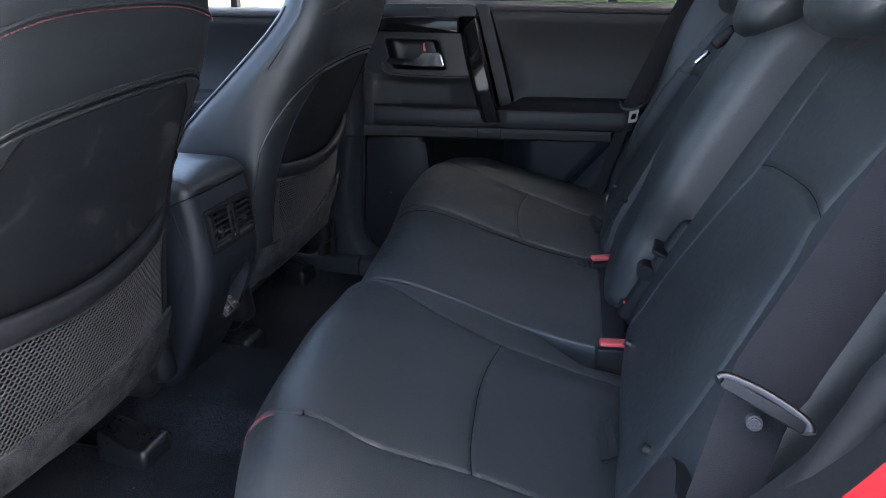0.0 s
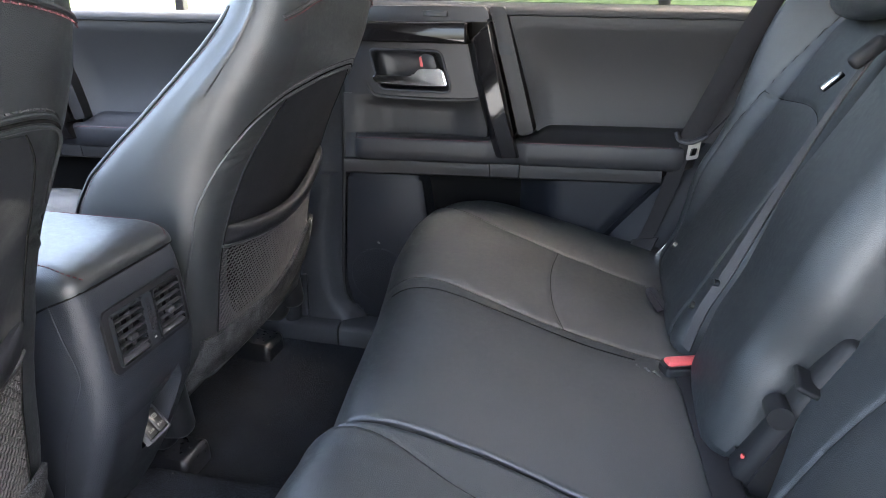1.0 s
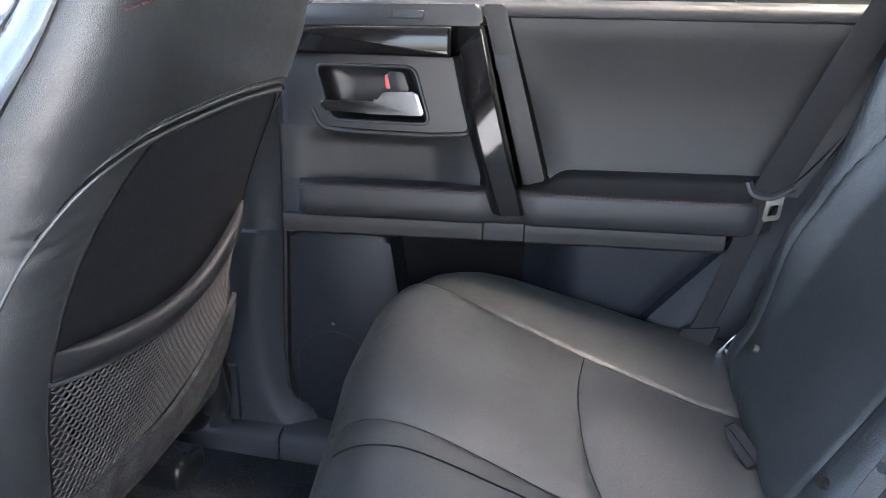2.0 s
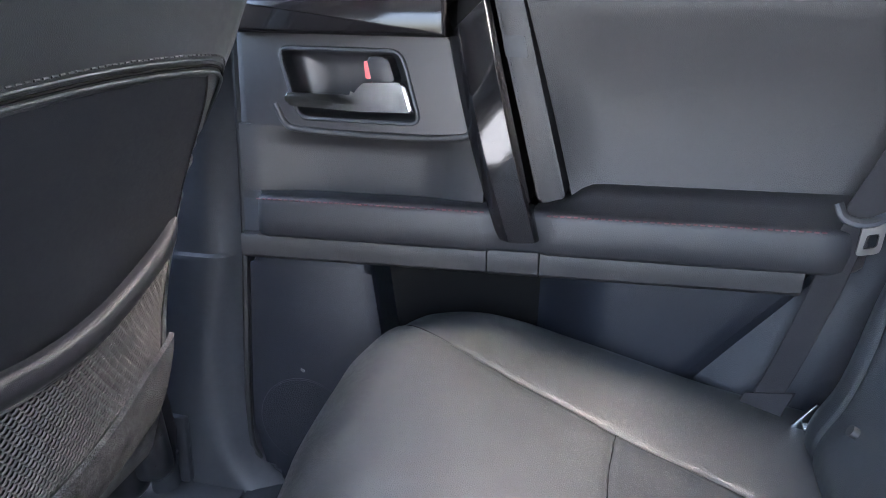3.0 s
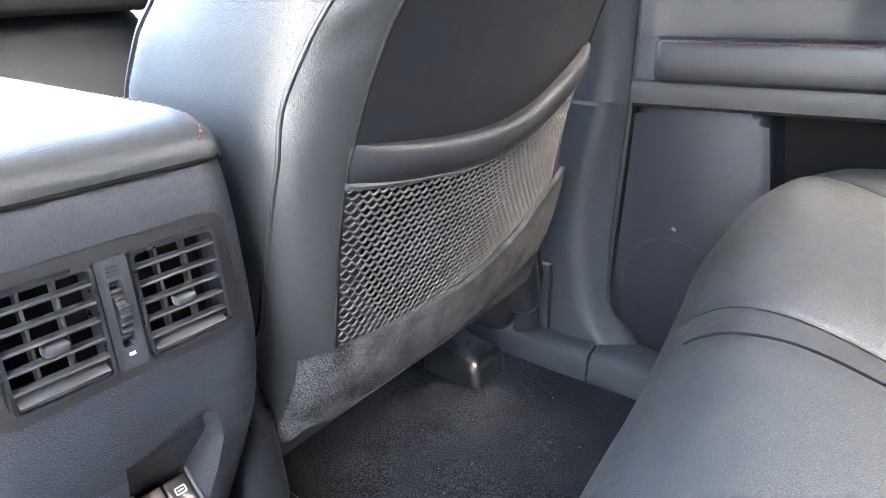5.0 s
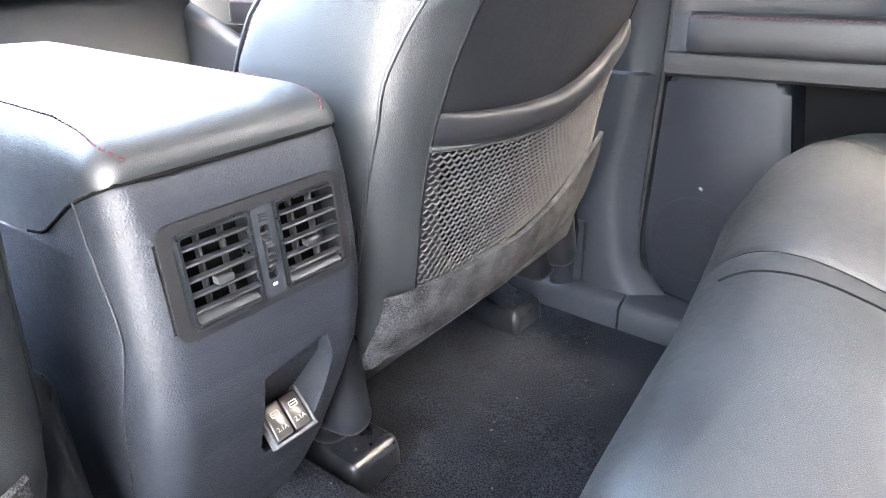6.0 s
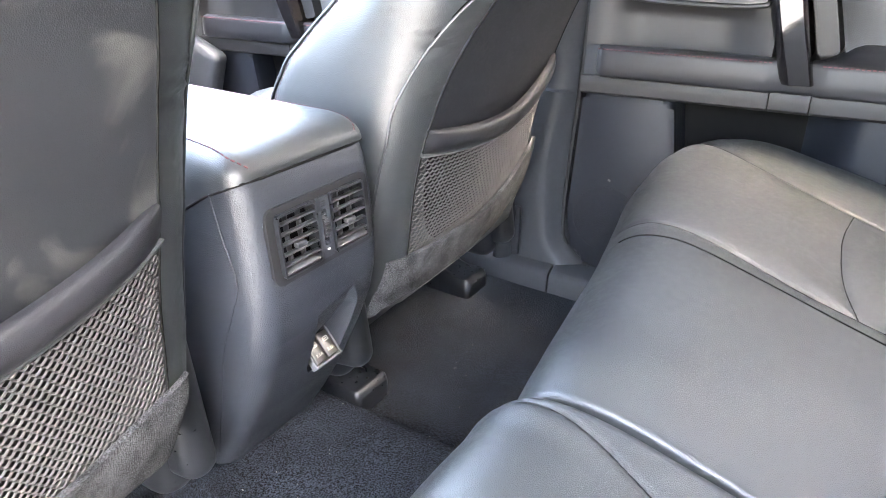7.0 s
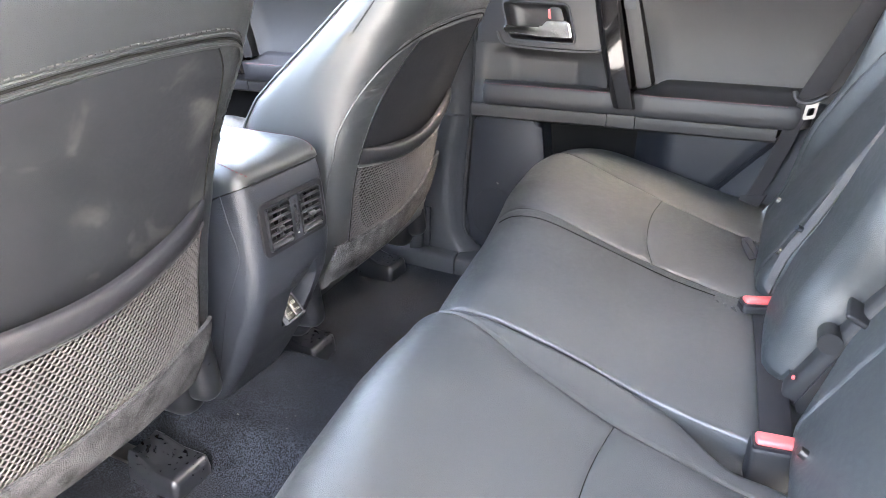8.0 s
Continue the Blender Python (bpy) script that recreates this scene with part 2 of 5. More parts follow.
def ribbon(points, widths, thick=0.0016):
    """A strap: centre points, and at each the vector across it."""
    top, low = [], []
    pts, ws = [Vector(p) for p in points], [Vector(w) for w in widths]
    for i, (p, w) in enumerate(zip(pts, ws)):
        d = (pts[min(i + 1, len(pts) - 1)] - pts[max(i - 1, 0)]).normalized()
        n = d.cross(w).normalized() * thick
        row = [p + w * k for k in (-0.5, -0.47, 0, 0.47, 0.5)]
        top.append([q + n * (0.5 if k in (0, 4) else 1) for k, q in enumerate(row)])
        low.append([q - n * (0.5 if k in (0, 4) else 1) for k, q in enumerate(row)])
    return slab(top, low)


def smooth_line(points, n=8):
    """A Catmull-Rom curve through the points."""
    P = [np.array(p, float) for p in points]
    P = [2 * P[0] - P[1]] + P + [2 * P[-1] - P[-2]]
    out = []
    for i in range(1, len(P) - 2):
        a, b, c, d = P[i - 1:i + 3]
        for k in range(n):
            t = k / n
            out.append(0.5 * (2 * b + (c - a) * t + (2 * a - 5 * b + 4 * c - d) * t * t + (3 * b - a - 3 * c + d) * t ** 3))
    return out + [P[-2]]


def stitches(line, length=0.0046, gap=0.0026, r=0.0010):
    """Short thread stitches along a fine line."""
    pts = [np.array(p, float) for p in line]
    seg = [np.linalg.norm(b - a) for a, b in zip(pts, pts[1:])]
    total, cum = sum(seg), np.concatenate([[0], np.cumsum(seg)])
    P = np.array(pts)
    place = lambda s: np.array([np.interp(s, cum, P[:, k]) for k in range(3)])
    out, s = [], 0.0
    while s + length < total:
        out.append(tube([place(s), place(s + length)], r, 5))
        s += length + gap
    return join(*out)


def spans(lo, hi, step, edge=0.03):
    """Values from lo to hi, closer together near both ends."""
    fine = [0, 0.001, 0.003, 0.006, 0.010, 0.015, 0.021]
    fine = [e for e in fine if e < edge]
    n = max(2, int((hi - lo - 2 * edge) / step))
    return np.array([lo + e for e in fine] + list(np.linspace(lo + edge, hi - edge, n)) + [hi - e for e in fine[::-1]])


def line_distance(U, V, line):
    """The distance of grid points from a polyline in the same plane."""
    best = np.full(U.shape, 9.0)
    for (a, b), (c, d) in zip(line, line[1:]):
        L = max((c - a) ** 2 + (d - b) ** 2, 1e-9)
        t = np.clip(((U - a) * (c - a) + (V - b) * (d - b)) / L, 0, 1)
        best = np.minimum(best, np.hypot(U - a - t * (c - a), V - b - t * (d - b)))
    return best


def border(U, V, u0, u1, v0, v1, r):
    """0 at the rim of a rectangle with rounded corners, up to 1 further in than r, as a quarter circle."""
    c = r * 1.2
    qx = np.abs(U - (u0 + u1) / 2) - (u1 - u0) / 2 + c
    qy = np.abs(V - (v0 + v1) / 2) - (v1 - v0) / 2 + c
    d = -(np.hypot(np.maximum(qx, 0), np.maximum(qy, 0)) + np.minimum(np.maximum(qx, qy), 0) - c)
    k = np.clip(d / r, 0, 1)
    return np.sqrt(np.maximum(0, 1 - (1 - k) ** 2)), d


# ---- setting: ground, floor, shell of the car ----
part("ground", grid([[(x, y, -0.55) for y in (-400, -8, 400)] for x in (-400, 400)]), ASPHALT)
tagged(bpy.data.objects["ground"], "pale concrete ground outside the car", "ground", kind="structure")
lawn = part("lawn", slab([[(x, y, -0.53) for y in (3.2, 60)] for x in (-60, 60)], [[(x, y, -0.56) for y in (3.2, 60)] for x in (-60, 60)]), GRASS)
tagged(lawn, "green grass strip beyond the car", "grass", kind="structure")


def hump(y):
    """The height of the floor over the tunnel."""
    a = np.clip((np.abs(y) - 0.108) / 0.055, 0, 1)
    return 0.060 * (1 - a * a * (3 - 2 * a))


ys = np.linspace(-0.76, 0.74, 170)
xs = np.linspace(-2.05, 0.25, 90)
F1 = np.array([[(x, y, hump(y) + 0.0025 * noise.noise((x * 9, y * 9, 0))) for y in ys] for x in xs])
floor = part("floor", slab(F1, F1 - np.array([0, 0, 0.10])), CARPET)
tagged(floor, "dark charcoal carpet over the footwell and tunnel", "carpet", kind="structure")
rng = random.Random(4)
bits = []
for _ in range(150):
    x, y = rng.uniform(-0.78, -0.47), rng.uniform(-0.55, 0.64)
    z = float(hump(y)) + 0.0025 * noise.noise((x * 9, y * 9, 0)) + 0.0008
    a, s = rng.uniform(0, 6.28), rng.uniform(0.0006, 0.0017)
    long = rng.choice((1.0, 1.3, 2.2))
    bits.append(rbox(x, y, z, s * long, s, 0.0008, 0.0002, 1, (0, 0, math.degrees(a))))
LINT = material("pale_lint", (0.10, 0.095, 0.085), 0.9)
tagged(part("carpet_lint", join(*bits), LINT), "scattered pale lint and grit on the carpet", "lint", kind="stuff")

vault = lambda y: 1.16 + 0.05 * (1 - (y / 0.7) ** 2) - 1.1 * max(0.0, abs(y) - 0.62) ** 1.15
across = np.concatenate([[-0.70, -0.68], np.linspace(-0.66, 0.66, 14), [0.68, 0.70]])
roof = part("ceiling", slab([[(x, y, vault(y)) for y in across] for x in (-1.25, 0.95)], [[(x, y * 1.04, vault(y) + 0.06) for y in across] for x in (-1.30, 1.0)]), HEADLINE)
tagged(roof, "pale cloth headliner under the roof", "headliner", kind="structure")

# the arch-shaped rear edge of the door openings, in (x, z)
ARCH = [tuple(p) for p in smooth_line([(-0.30, 0.045), (-0.235, 0.19), (-0.159, 0.295), (-0.049, 0.428), (0.050, 0.550), (0.118, 0.660), (0.19, 0.80), (0.27, 0.98), (0.30, 1.15)], 5)]


def quarter(side, y_in, y_out, name, mat, label, cat, kind="structure", dx=0.0, swell=False):
    steps = [(0.0, 0.0)] + ([(0.012, 0.004), (0.03, -0.005), (0.06, -0.017), (0.10, -0.024), (0.16, -0.026), (0.30, -0.02)] if swell else []) + [(0.6, 0.0), (1.0, 0.0)]
    a = [[(x + dx + u * (1 - x), side * (y_in + v), z) for u, v in steps] for x, z in ARCH if z < 0.80]
    b = [[(x + dx + u * (1 - x), side * y_out, z) for u, v in steps] for x, z in ARCH if z < 0.80]
    return tagged(part(name, slab(a, b), mat), label, cat, kind=kind)


quarter(1, 0.729, 0.80, "wall_far", DOOR, "dark grained plastic quarter trim beside the rear seat", "trim", swell=True)
quarter(-1, 0.722, 0.745, "wall_near", BLACK, "dark grained plastic quarter trim beside the rear seat", "trim", dx=0.07)
quarter(-1, 0.80, 0.84, "body_side", PAINT, "glossy red painted body side behind the door opening", "body panel", dx=0.012)
quarter(-1, 0.7452, 0.7998, "door_jamb", RUBBER, "dark weatherstrip along the door jamb", "seal", dx=0.022)
for side, y in ((1, 0.734), (-1, 0.757)):
    seal = part("door_seal", tube([(x + (0.004 if side > 0 else 0.014 + max(0, min(0.024, 0.022 - 0.26 * (z - 0.552)))), side * y, z) for x, z in ARCH], 0.008 if side < 0 else 0.0026, 10, flat=1.3), RUBBER)
    tagged(seal, "black rubber seal round the door opening", "seal", kind="structure")

for name, x0, x1, y0, y1, z0, z1, mat, label, cat in (
        ("wall_rear", 0.98, 1.04, -0.80, 0.80, -0.1, 0.74, PLASTIC, "dark plastic tailgate trim", "wall"),
        ("wall_front", -2.12, -2.05, -0.80, 0.80, -0.1, 0.70, PLASTIC, "dark firewall behind the dashboard", "wall"),
        ("sill_near", -2.0, -0.25, -0.80, -0.72, -0.12, 0.035, PLASTIC, "dark scuff plate on the door sill", "sill"),
        ("cargo_floor", 0.26, 0.98, -0.72, 0.74, 0.18, 0.22, CARPET, "dark carpeted cargo floor", "floor"),
        ("door_front_near", -1.95, -0.80, -0.80, -0.74, 0.036, 0.71, SOFT, "closed black front door seen from inside", "door")):
    tagged(part(name, rbox((x0 + x1) / 2, (y0 + y1) / 2, (z0 + z1) / 2, x1 - x0, y1 - y0, z1 - z0, 0.01), mat), label, cat, kind="structure")
tagged(part("body_side_far", rbox(-0.5, 0.835, 0.28, 3.1, 0.03, 0.86, 0.01), PLASTIC), "dark inner lining of the body side", "wall", kind="structure")
for side in (-1, 1):
    for n, (a, b, w) in enumerate((((-1.95, 0.74, 0.70), (-1.25, 0.64, 1.19), 0.07), ((0.30, 0.76, 0.72), (0.36, 0.64, 1.19), 0.12), ((0.96, 0.74, 0.72), (0.90, 0.62, 1.19), 0.12))):
        p = part(("pillar_front", "pillar_rear", "pillar_back")[n], tube([(a[0], side * a[1], a[2]), (b[0], side * b[1], b[2])], w / 2, 10, flat=0.6), HEADLINE)
        tagged(p, "pale trimmed roof pillar", "pillar", kind="structure")

# tinted quarter and tailgate windows
for name, pane in (("window_1", slab([[(0.46, 0.80, 0.735), (0.98, 0.78, 0.735)], [(0.48, 0.68, 1.20), (0.94, 0.66, 1.20)]], [[(0.46, 0.805, 0.735), (0.98, 0.785, 0.735)], [(0.48, 0.685, 1.20), (0.94, 0.665, 1.20)]])),
                   ("window_2", slab([[(0.36, -0.78, 0.74), (0.98, -0.76, 0.74)], [(0.40, -0.67, 1.20), (0.94, -0.66, 1.20)]], [[(0.36, -0.785, 0.74), (0.98, -0.765, 0.74)], [(0.40, -0.675, 1.20), (0.94, -0.665, 1.20)]])),
                   ("window_3", slab([[(1.02, -0.75, 0.74), (1.02, 0.75, 0.74)], [(0.96, -0.66, 1.20), (0.96, 0.66, 1.20)]], [[(1.025, -0.75, 0.74), (1.025, 0.75, 0.74)], [(0.965, -0.66, 1.20), (0.965, 0.66, 1.20)]]))):
    tagged(part(name, pane, TINT_REAR, smooth=False), "dark tinted fixed rear window glass", "window", kind="structure")

tagged(part("pillar_quarter", slab([[(0.17, 0.775, 0.74), (0.46, 0.775, 0.74)], [(0.24, 0.73, 0.95), (0.46, 0.73, 0.95)], [(0.30, 0.66, 1.21), (0.48, 0.66, 1.21)]],
                                   [[(0.17, 0.805, 0.74), (0.46, 0.805, 0.74)], [(0.24, 0.76, 0.95), (0.46, 0.76, 0.95)], [(0.30, 0.69, 1.21), (0.48, 0.69, 1.21)]]), HEADLINE), "pale trimmed rear roof pillar", "pillar", kind="structure")

# far B-pillar trim, flaring out at its foot into the sill
rows = []
for z in (0.030, 0.040, 0.050, 0.058, 0.066, 0.078, 0.092, 0.11, 0.14, 0.19, 0.26, 0.33, 0.385, 0.392, 0.396, 0.43, 0.50, 0.58, 0.66, 0.80, 0.95, 1.17):
    lean = 0.10 * max(0, z - 0.7)
    groove = float(np.interp(z, [0.03, 0.05, 0.066, 0.092, 0.11, 0.19, 0.36, 0.43, 0.7], [-0.60, -0.660, -0.688, -0.708, -0.716, -0.720, -0.712, -0.708, -0.706]))
    ridge = float(np.interp(z, [0.03, 0.05, 0.066, 0.085, 0.11, 0.19, 0.26, 0.392, 0.396, 0.7], [-0.66, -0.704, -0.722, -0.735, -0.744, -0.752, -0.755, -0.730, -0.738, -0.738]))
    proud = 0.700 if z < 0.393 else 0.7035
    rows.append([(groove, 0.775 - lean, z), (groove - 0.001, 0.731 - lean, z), (groove - 0.005, 0.7225 - lean, z), ((groove * 2 + ridge) / 3 - 0.003, 0.7165 - lean, z), ((groove + 2 * ridge) / 3, 0.709 - lean, z),
                 (ridge, proud - lean, z), (ridge - 0.008, proud - 0.0045 - lean, z), (ridge - 0.022, proud - 0.0065 - lean, z), (-0.80, proud - 0.008 - lean, z), (-0.84, 0.692 - lean, z), (-0.88, 0.70 - lean, z), (-0.92, 0.725 - lean, z), (-0.94, 0.775 - lean, z)])
rows = np.array(rows)
pillar = tagged(part("pillar_centre", grid(rows, wrap=True), PLASTIC), "dark grained plastic centre pillar trim", "pillar", kind="structure")
near_pillar = rows * np.array([1, -1, 1]) + np.array([-0.06, -0.04, 0])
tagged(part("pillar_centre_near", grid(near_pillar, wrap=True), PLASTIC), "dark grained plastic centre pillar trim", "pillar", kind="structure")

# sill plates along the far door openings
for x0, x1 in ((-1.75, -0.722), (-0.718, -0.30)):
    sec = [(0.662, -0.01), (0.6645, 0.034), (0.669, 0.0415), (0.678, 0.0455), (0.70, 0.0505), (0.78, 0.055), (0.78, -0.01)]
    sill = part("sill_plate", slab([[(x, y, z) for y, z in sec[:6]] for x in np.linspace(x0, x1, 8)], [[(x, y + 0.0, -0.03) for y, z in sec[:6]] for x in np.linspace(x0, x1, 8)]), PLASTIC)
    tagged(sill, "dark plastic sill plate along the door opening", "sill", kind="structure")
for k in range(3):
    tagged(part("sill_rib", rbox(-0.60 + 0.012 * k, 0.700, 0.0515, 0.004, 0.05, 0.006, 0.0015), PLASTIC), "raised rib on the sill plate", "trim", kind="structure")


# ---- far doors ----
def door(name, label):
    d = thing(name, label, "car door", (-0.35, 0.74, 0.05), kind="structure")
    arch = [p for p in ARCH if p[1] < 0.72]
    shell = rounded([(-0.702, 0.735), (-0.708, 0.45), (-0.722, 0.15), (-0.70, 0.055), (-0.62, 0.045)], 0.03)[3:] + arch + [(0.16, 0.735)]
    part("door_shell", plate([(x - 0.004 if i > 20 else x, z) for i, (x, z) in enumerate(shell)], 0.800, 0.815, 0.004), PLASTIC, d)
    # lower panels round the map pocket
    low = rounded([(-0.703, 0.402), (-0.541, 0.402), (-0.488, 0.055), (-0.63, 0.052), (-0.695, 0.062), (-0.715, 0.15)], 0.02)
    part("speaker_cover", plate(low, 0.722, 0.800, 0.015), DOOR, d)
    part("front_edge_panel", plate(rounded([(-0.7035, 0.735), (-0.691, 0.735), (-0.691, 0.40), (-0.7055, 0.40)], 0.004), 0.7225, 0.786, 0.003), PLASTIC, d)
    part("armrest_end", plate(rounded([(-0.7035, 0.480), (-0.670, 0.480), (-0.670, 0.40), (-0.7055, 0.40)], 0.004), 0.716, 0.786, 0.003), PLASTIC, d)
    rim = smooth_line([(-0.706, 0.72), (-0.710, 0.45), (-0.7245, 0.15), (-0.712, 0.085), (-0.690, 0.056), (-0.63, 0.047), (-0.45, 0.047), (-0.33, 0.050)], 6)
    part("edge_seal", tube([(x, 0.726, z) for x, z in rim], 0.0055, 8), RUBBER, d, "black rubber edge seal")
    ring = [(-0.636 + 0.066 * math.cos(a), 0.7216, 0.157 + 0.066 * math.sin(a)) for a in np.linspace(0, 2 * math.pi, 48, endpoint=False)]
    disc = [(-0.636 + 0.064 * math.cos(a), 0.157 + 0.064 * math.sin(a)) for a in np.linspace(0, 2 * math.pi, 48, endpoint=False)]
    part("speaker_grille", plate(disc, 0.7213, 0.7222, 0.0), GRILLE, d, "dark perforated speaker grille")
    part("speaker_ring", bezel(ring, 0.0004), DOOR, d)
    # near-black sheet closing the shallow pocket: its deep shade is put into the colour
    part("pocket_shade", plate([(-0.552, 0.398), (-0.31, 0.404), (-0.31, 0.07), (-0.552, 0.07)], 0.7885, 0.800, 0.0), SEAM, d, "near-black sheet for the shade inside the door pocket")
    P, B = [], []
    for kz in np.linspace(0, 1, 22):
        x1 = -0.15
        for _ in range(5):
            z = 0.07 + (0.330 + 0.033 * (x1 + 0.70)) * kz
            x1 = float(np.interp(z, [q[1] for q in ARCH], [q[0] for q in ARCH])) - 0.0015
        row = []
        for k in np.linspace(0, 1, 40):
            x = -0.345 + (x1 + 0.345) * k ** 1.3
            e = max(0.0, min(1.0, (x + 0.345) / 0.10))
            row.append((x, 0.790 - 0.0675 * e * e * (3 - 2 * e) + 0.004 * max(0, (k - 0.93) / 0.07), 0.07 + (0.400 + 0.033 * (x + 0.70) - 0.07) * kz))
        P.append(row)
        B.append([(q[0], 0.803, q[2]) for q in row])
    part("lower_panel", slab(P, B), DOOR, d)
    part("dirt_fleck", rbox(-0.637, 0.7215, 0.236, 0.006, 0.0012, 0.004, 0.0005, 1, (0, 30, 0)), LINT, d)
    # accent strip in three lengths
    zs = lambda x: 0.396 + 0.033 * (x + 0.70)
    for a, b in ((-0.704, -0.392), (-0.390, -0.332), (-0.330, -0.056)):
        sec = []
        for x in np.linspace(a, b, 12):
            z = zs(x)
            sec.append([(x, 0.735, z - 0.003), (x, 0.711, z - 0.002), (x, 0.705, z + 0.003), (x, 0.7035, z + 0.014), (x, 0.702, z + 0.026), (x, 0.704, z + 0.030), (x, 0.735, z + 0.032)])
        v, f = grid(sec, wrap=True)
        f += [tuple(range(7)), tuple(range(len(v) - 7, len(v)))]
        part("accent_strip", (v, f), SOFT, d, "satin dark accent strip")
    # stitched armrest roll
    sec = []
    for x in np.concatenate([[-0.679, -0.677, -0.672], np.linspace(-0.662, -0.052, 60), [-0.040, -0.030, -0.020, -0.010, -0.003, 0.0]]):
        end = max(0.0, 1 - min(abs(x + 0.679) / 0.016, abs(x) / 0.045))
        q = 1 - math.sqrt(max(0.0, 1 - end * end))
        gap = 1.0 if -0.391 < x < -0.325 else 0.0
        zb = 0.428 + 0.026 * (x + 0.68)
        zt = 0.480 + 0.024 * (x + 0.68)
        back = np.clip((x + 0.335) / 0.06, 0, 1)
        back = back * back * (3 - 2 * back)
        y0 = 0.688 + 0.026 * q + 0.006 * gap
        zm = (zb + zt) / 2
        w = 1 - 0.35 * q
        sec.append([(x, 0.745, zm + (zb - zm) * w), (x, y0 + 0.012, zm + (zb - zm) * w), (x, y0 + 0.004, zm + (zb + 0.002 - zm) * w), (x, y0 + 0.0005, zm + (zb + 0.007 - zm) * w), (x, y0, zm), (x, y0 + 0.0015, zm + (zt - 0.009 - zm) * w),
                    (x, y0 + 0.003, zm + (zt - 0.003 - zm) * w), (x, y0 + 0.007, zm + (zt - zm) * w), (x, y0 + 0.012, zm + (zt + 0.001 - zm) * w),
                    (x, 0.712, zt + 0.001 + 0.014 * back), (x, 0.728, zt - 0.001 + 0.026 * back), (x, 0.745, zt - 0.003 + 0.030 * back)])
    v, f = grid(sec, wrap=True)
    f += [tuple(range(12)), tuple(range(len(v) - 12, len(v)))]
    arm = part("armrest", (v, f), ARM, d, "padded black leather armrest with red stitching")
    for x0, x1 in ((-0.672, -0.392), (-0.324, -0.040)):
        part("stitching", stitches([(x, 0.6905, 0.4765 + 0.024 * (x + 0.68)) for x in np.linspace(x0, x1, 20)]), STITCH, arm, "red thread")
    # concave grab recess over the armrest
    P = []
    for z in np.linspace(0.470, 0.562, 14):
        row = []
        for x in np.linspace(-0.704, -0.400, 44):
            a = min(1.0, max(0.0, min(x + 0.689, -0.40 - x) / 0.085))
            b = min(1.0, (0.562 - z) / 0.03)
            a, b = a * a * (3 - 2 * a), b * b * (3 - 2 * b)
            row.append((x, 0.716 + 0.030 * a * (0.35 + 0.65 * b), z))
        P.append(row)
    part("grab_recess", slab(P, np.array(P) * np.array([1, 0, 1]) + np.array([0, 0.76, 0])), SOFT, d)
    # handle bezel with its cup
    outer = rounded([(-0.690, 0.668), (-0.440, 0.668), (-0.418, 0.562), (-0.690, 0.562)], 0.012)
    inner = rounded([(-0.645, 0.652), (-0.497, 0.652), (-0.474, 0.573), (-0.622, 0.573)], 0.014)
    part("handle_bezel", frame_plate(outer, inner, 0.712, 0.75), SATIN, d)
    part("bezel_lip", tube(smooth_line([(-0.652, 0.7135, 0.588), (-0.640, 0.7125, 0.566), (-0.622, 0.7115, 0.560), (-0.56, 0.711, 0.5575), (-0.48, 0.711, 0.5575), (-0.428, 0.712, 0.561), (-0.416, 0.713, 0.566)], 6), 0.0042, 10), SOFT, d)
    part("cup_edge", bezel([(x, 0.7118, z) for x, z in inner], 0.0028, 8), PLASTIC, d)
    cup = [(-0.572, 0.613)]
    rings = [[(x, 0.711, z) for x, z in inner]]
    for k, y in ((0.96, 0.728), (0.90, 0.740), (0.75, 0.746), (0.4, 0.748), (0.02, 0.748)):
        rings.append([(cup[0][0] + (x - cup[0][0]) * k, y, cup[0][1] + (z - cup[0][1]) * k) for x, z in inner])
    part("handle_cup", grid(rings, wrap=True), SATIN, d)
    lever = rounded([(-0.636, 0.603), (-0.552, 0.603), (-0.540, 0.617), (-0.491, 0.619), (-0.480, 0.586), (-0.545, 0.585), (-0.634, 0.588)], 0.005, 5)
    part("door_handle", plate(lever, 0.703, 0.722, 0.0035), CHROME, d, "satin chrome inside door handle")
    lock = part("lock_knob", plate(rounded([(-0.537, 0.645), (-0.512, 0.645), (-0.503, 0.617), (-0.530, 0.614)], 0.005), 0.710, 0.735, 0.003), SATIN, d)
    part("lock_mark", plate(rounded([(-0.5405, 0.640), (-0.5345, 0.640), (-0.5325, 0.621), (-0.5385, 0.621)], 0.002), 0.711, 0.730, 0.001), RED, lock, "red unlocked mark")
    # gloss trim: across the top and down to the armrest
    part("gloss_trim", plate(rounded([(-0.70, 0.706), (-0.440, 0.7087), (-0.440, 0.668), (-0.70, 0.668)], 0.003, 2), 0.6835, 0.735, 0.005), GLOSS, d, "gloss black trim strip")
    rows = []
    for k in np.linspace(0, 1, 40):
        a, b = (-0.379 + (-0.441 + 0.379) * k, 0.452 + (0.668 - 0.452) * k), (-0.331 + (-0.398 + 0.331) * k, 0.456 + (0.709 - 0.456) * k)
        y0 = 0.6825 - 0.017 * math.sin(math.pi * min(1, k * 1.02))
        at = lambda q, dy: (a[0] + (b[0] - a[0]) * q, y0 + dy, a[1] + (b[1] - a[1]) * q)
        rows.append([(a[0], 0.735, a[1]), at(0, 0.020), at(0.02, 0.014), at(0.28, 0.0025), at(0.33, 0.0), at(0.62, -0.0002), at(0.92, 0.0), at(0.97, 0.003), at(1, 0.010), (b[0], 0.735, b[1])])
    v, f = grid(rows, wrap=True)
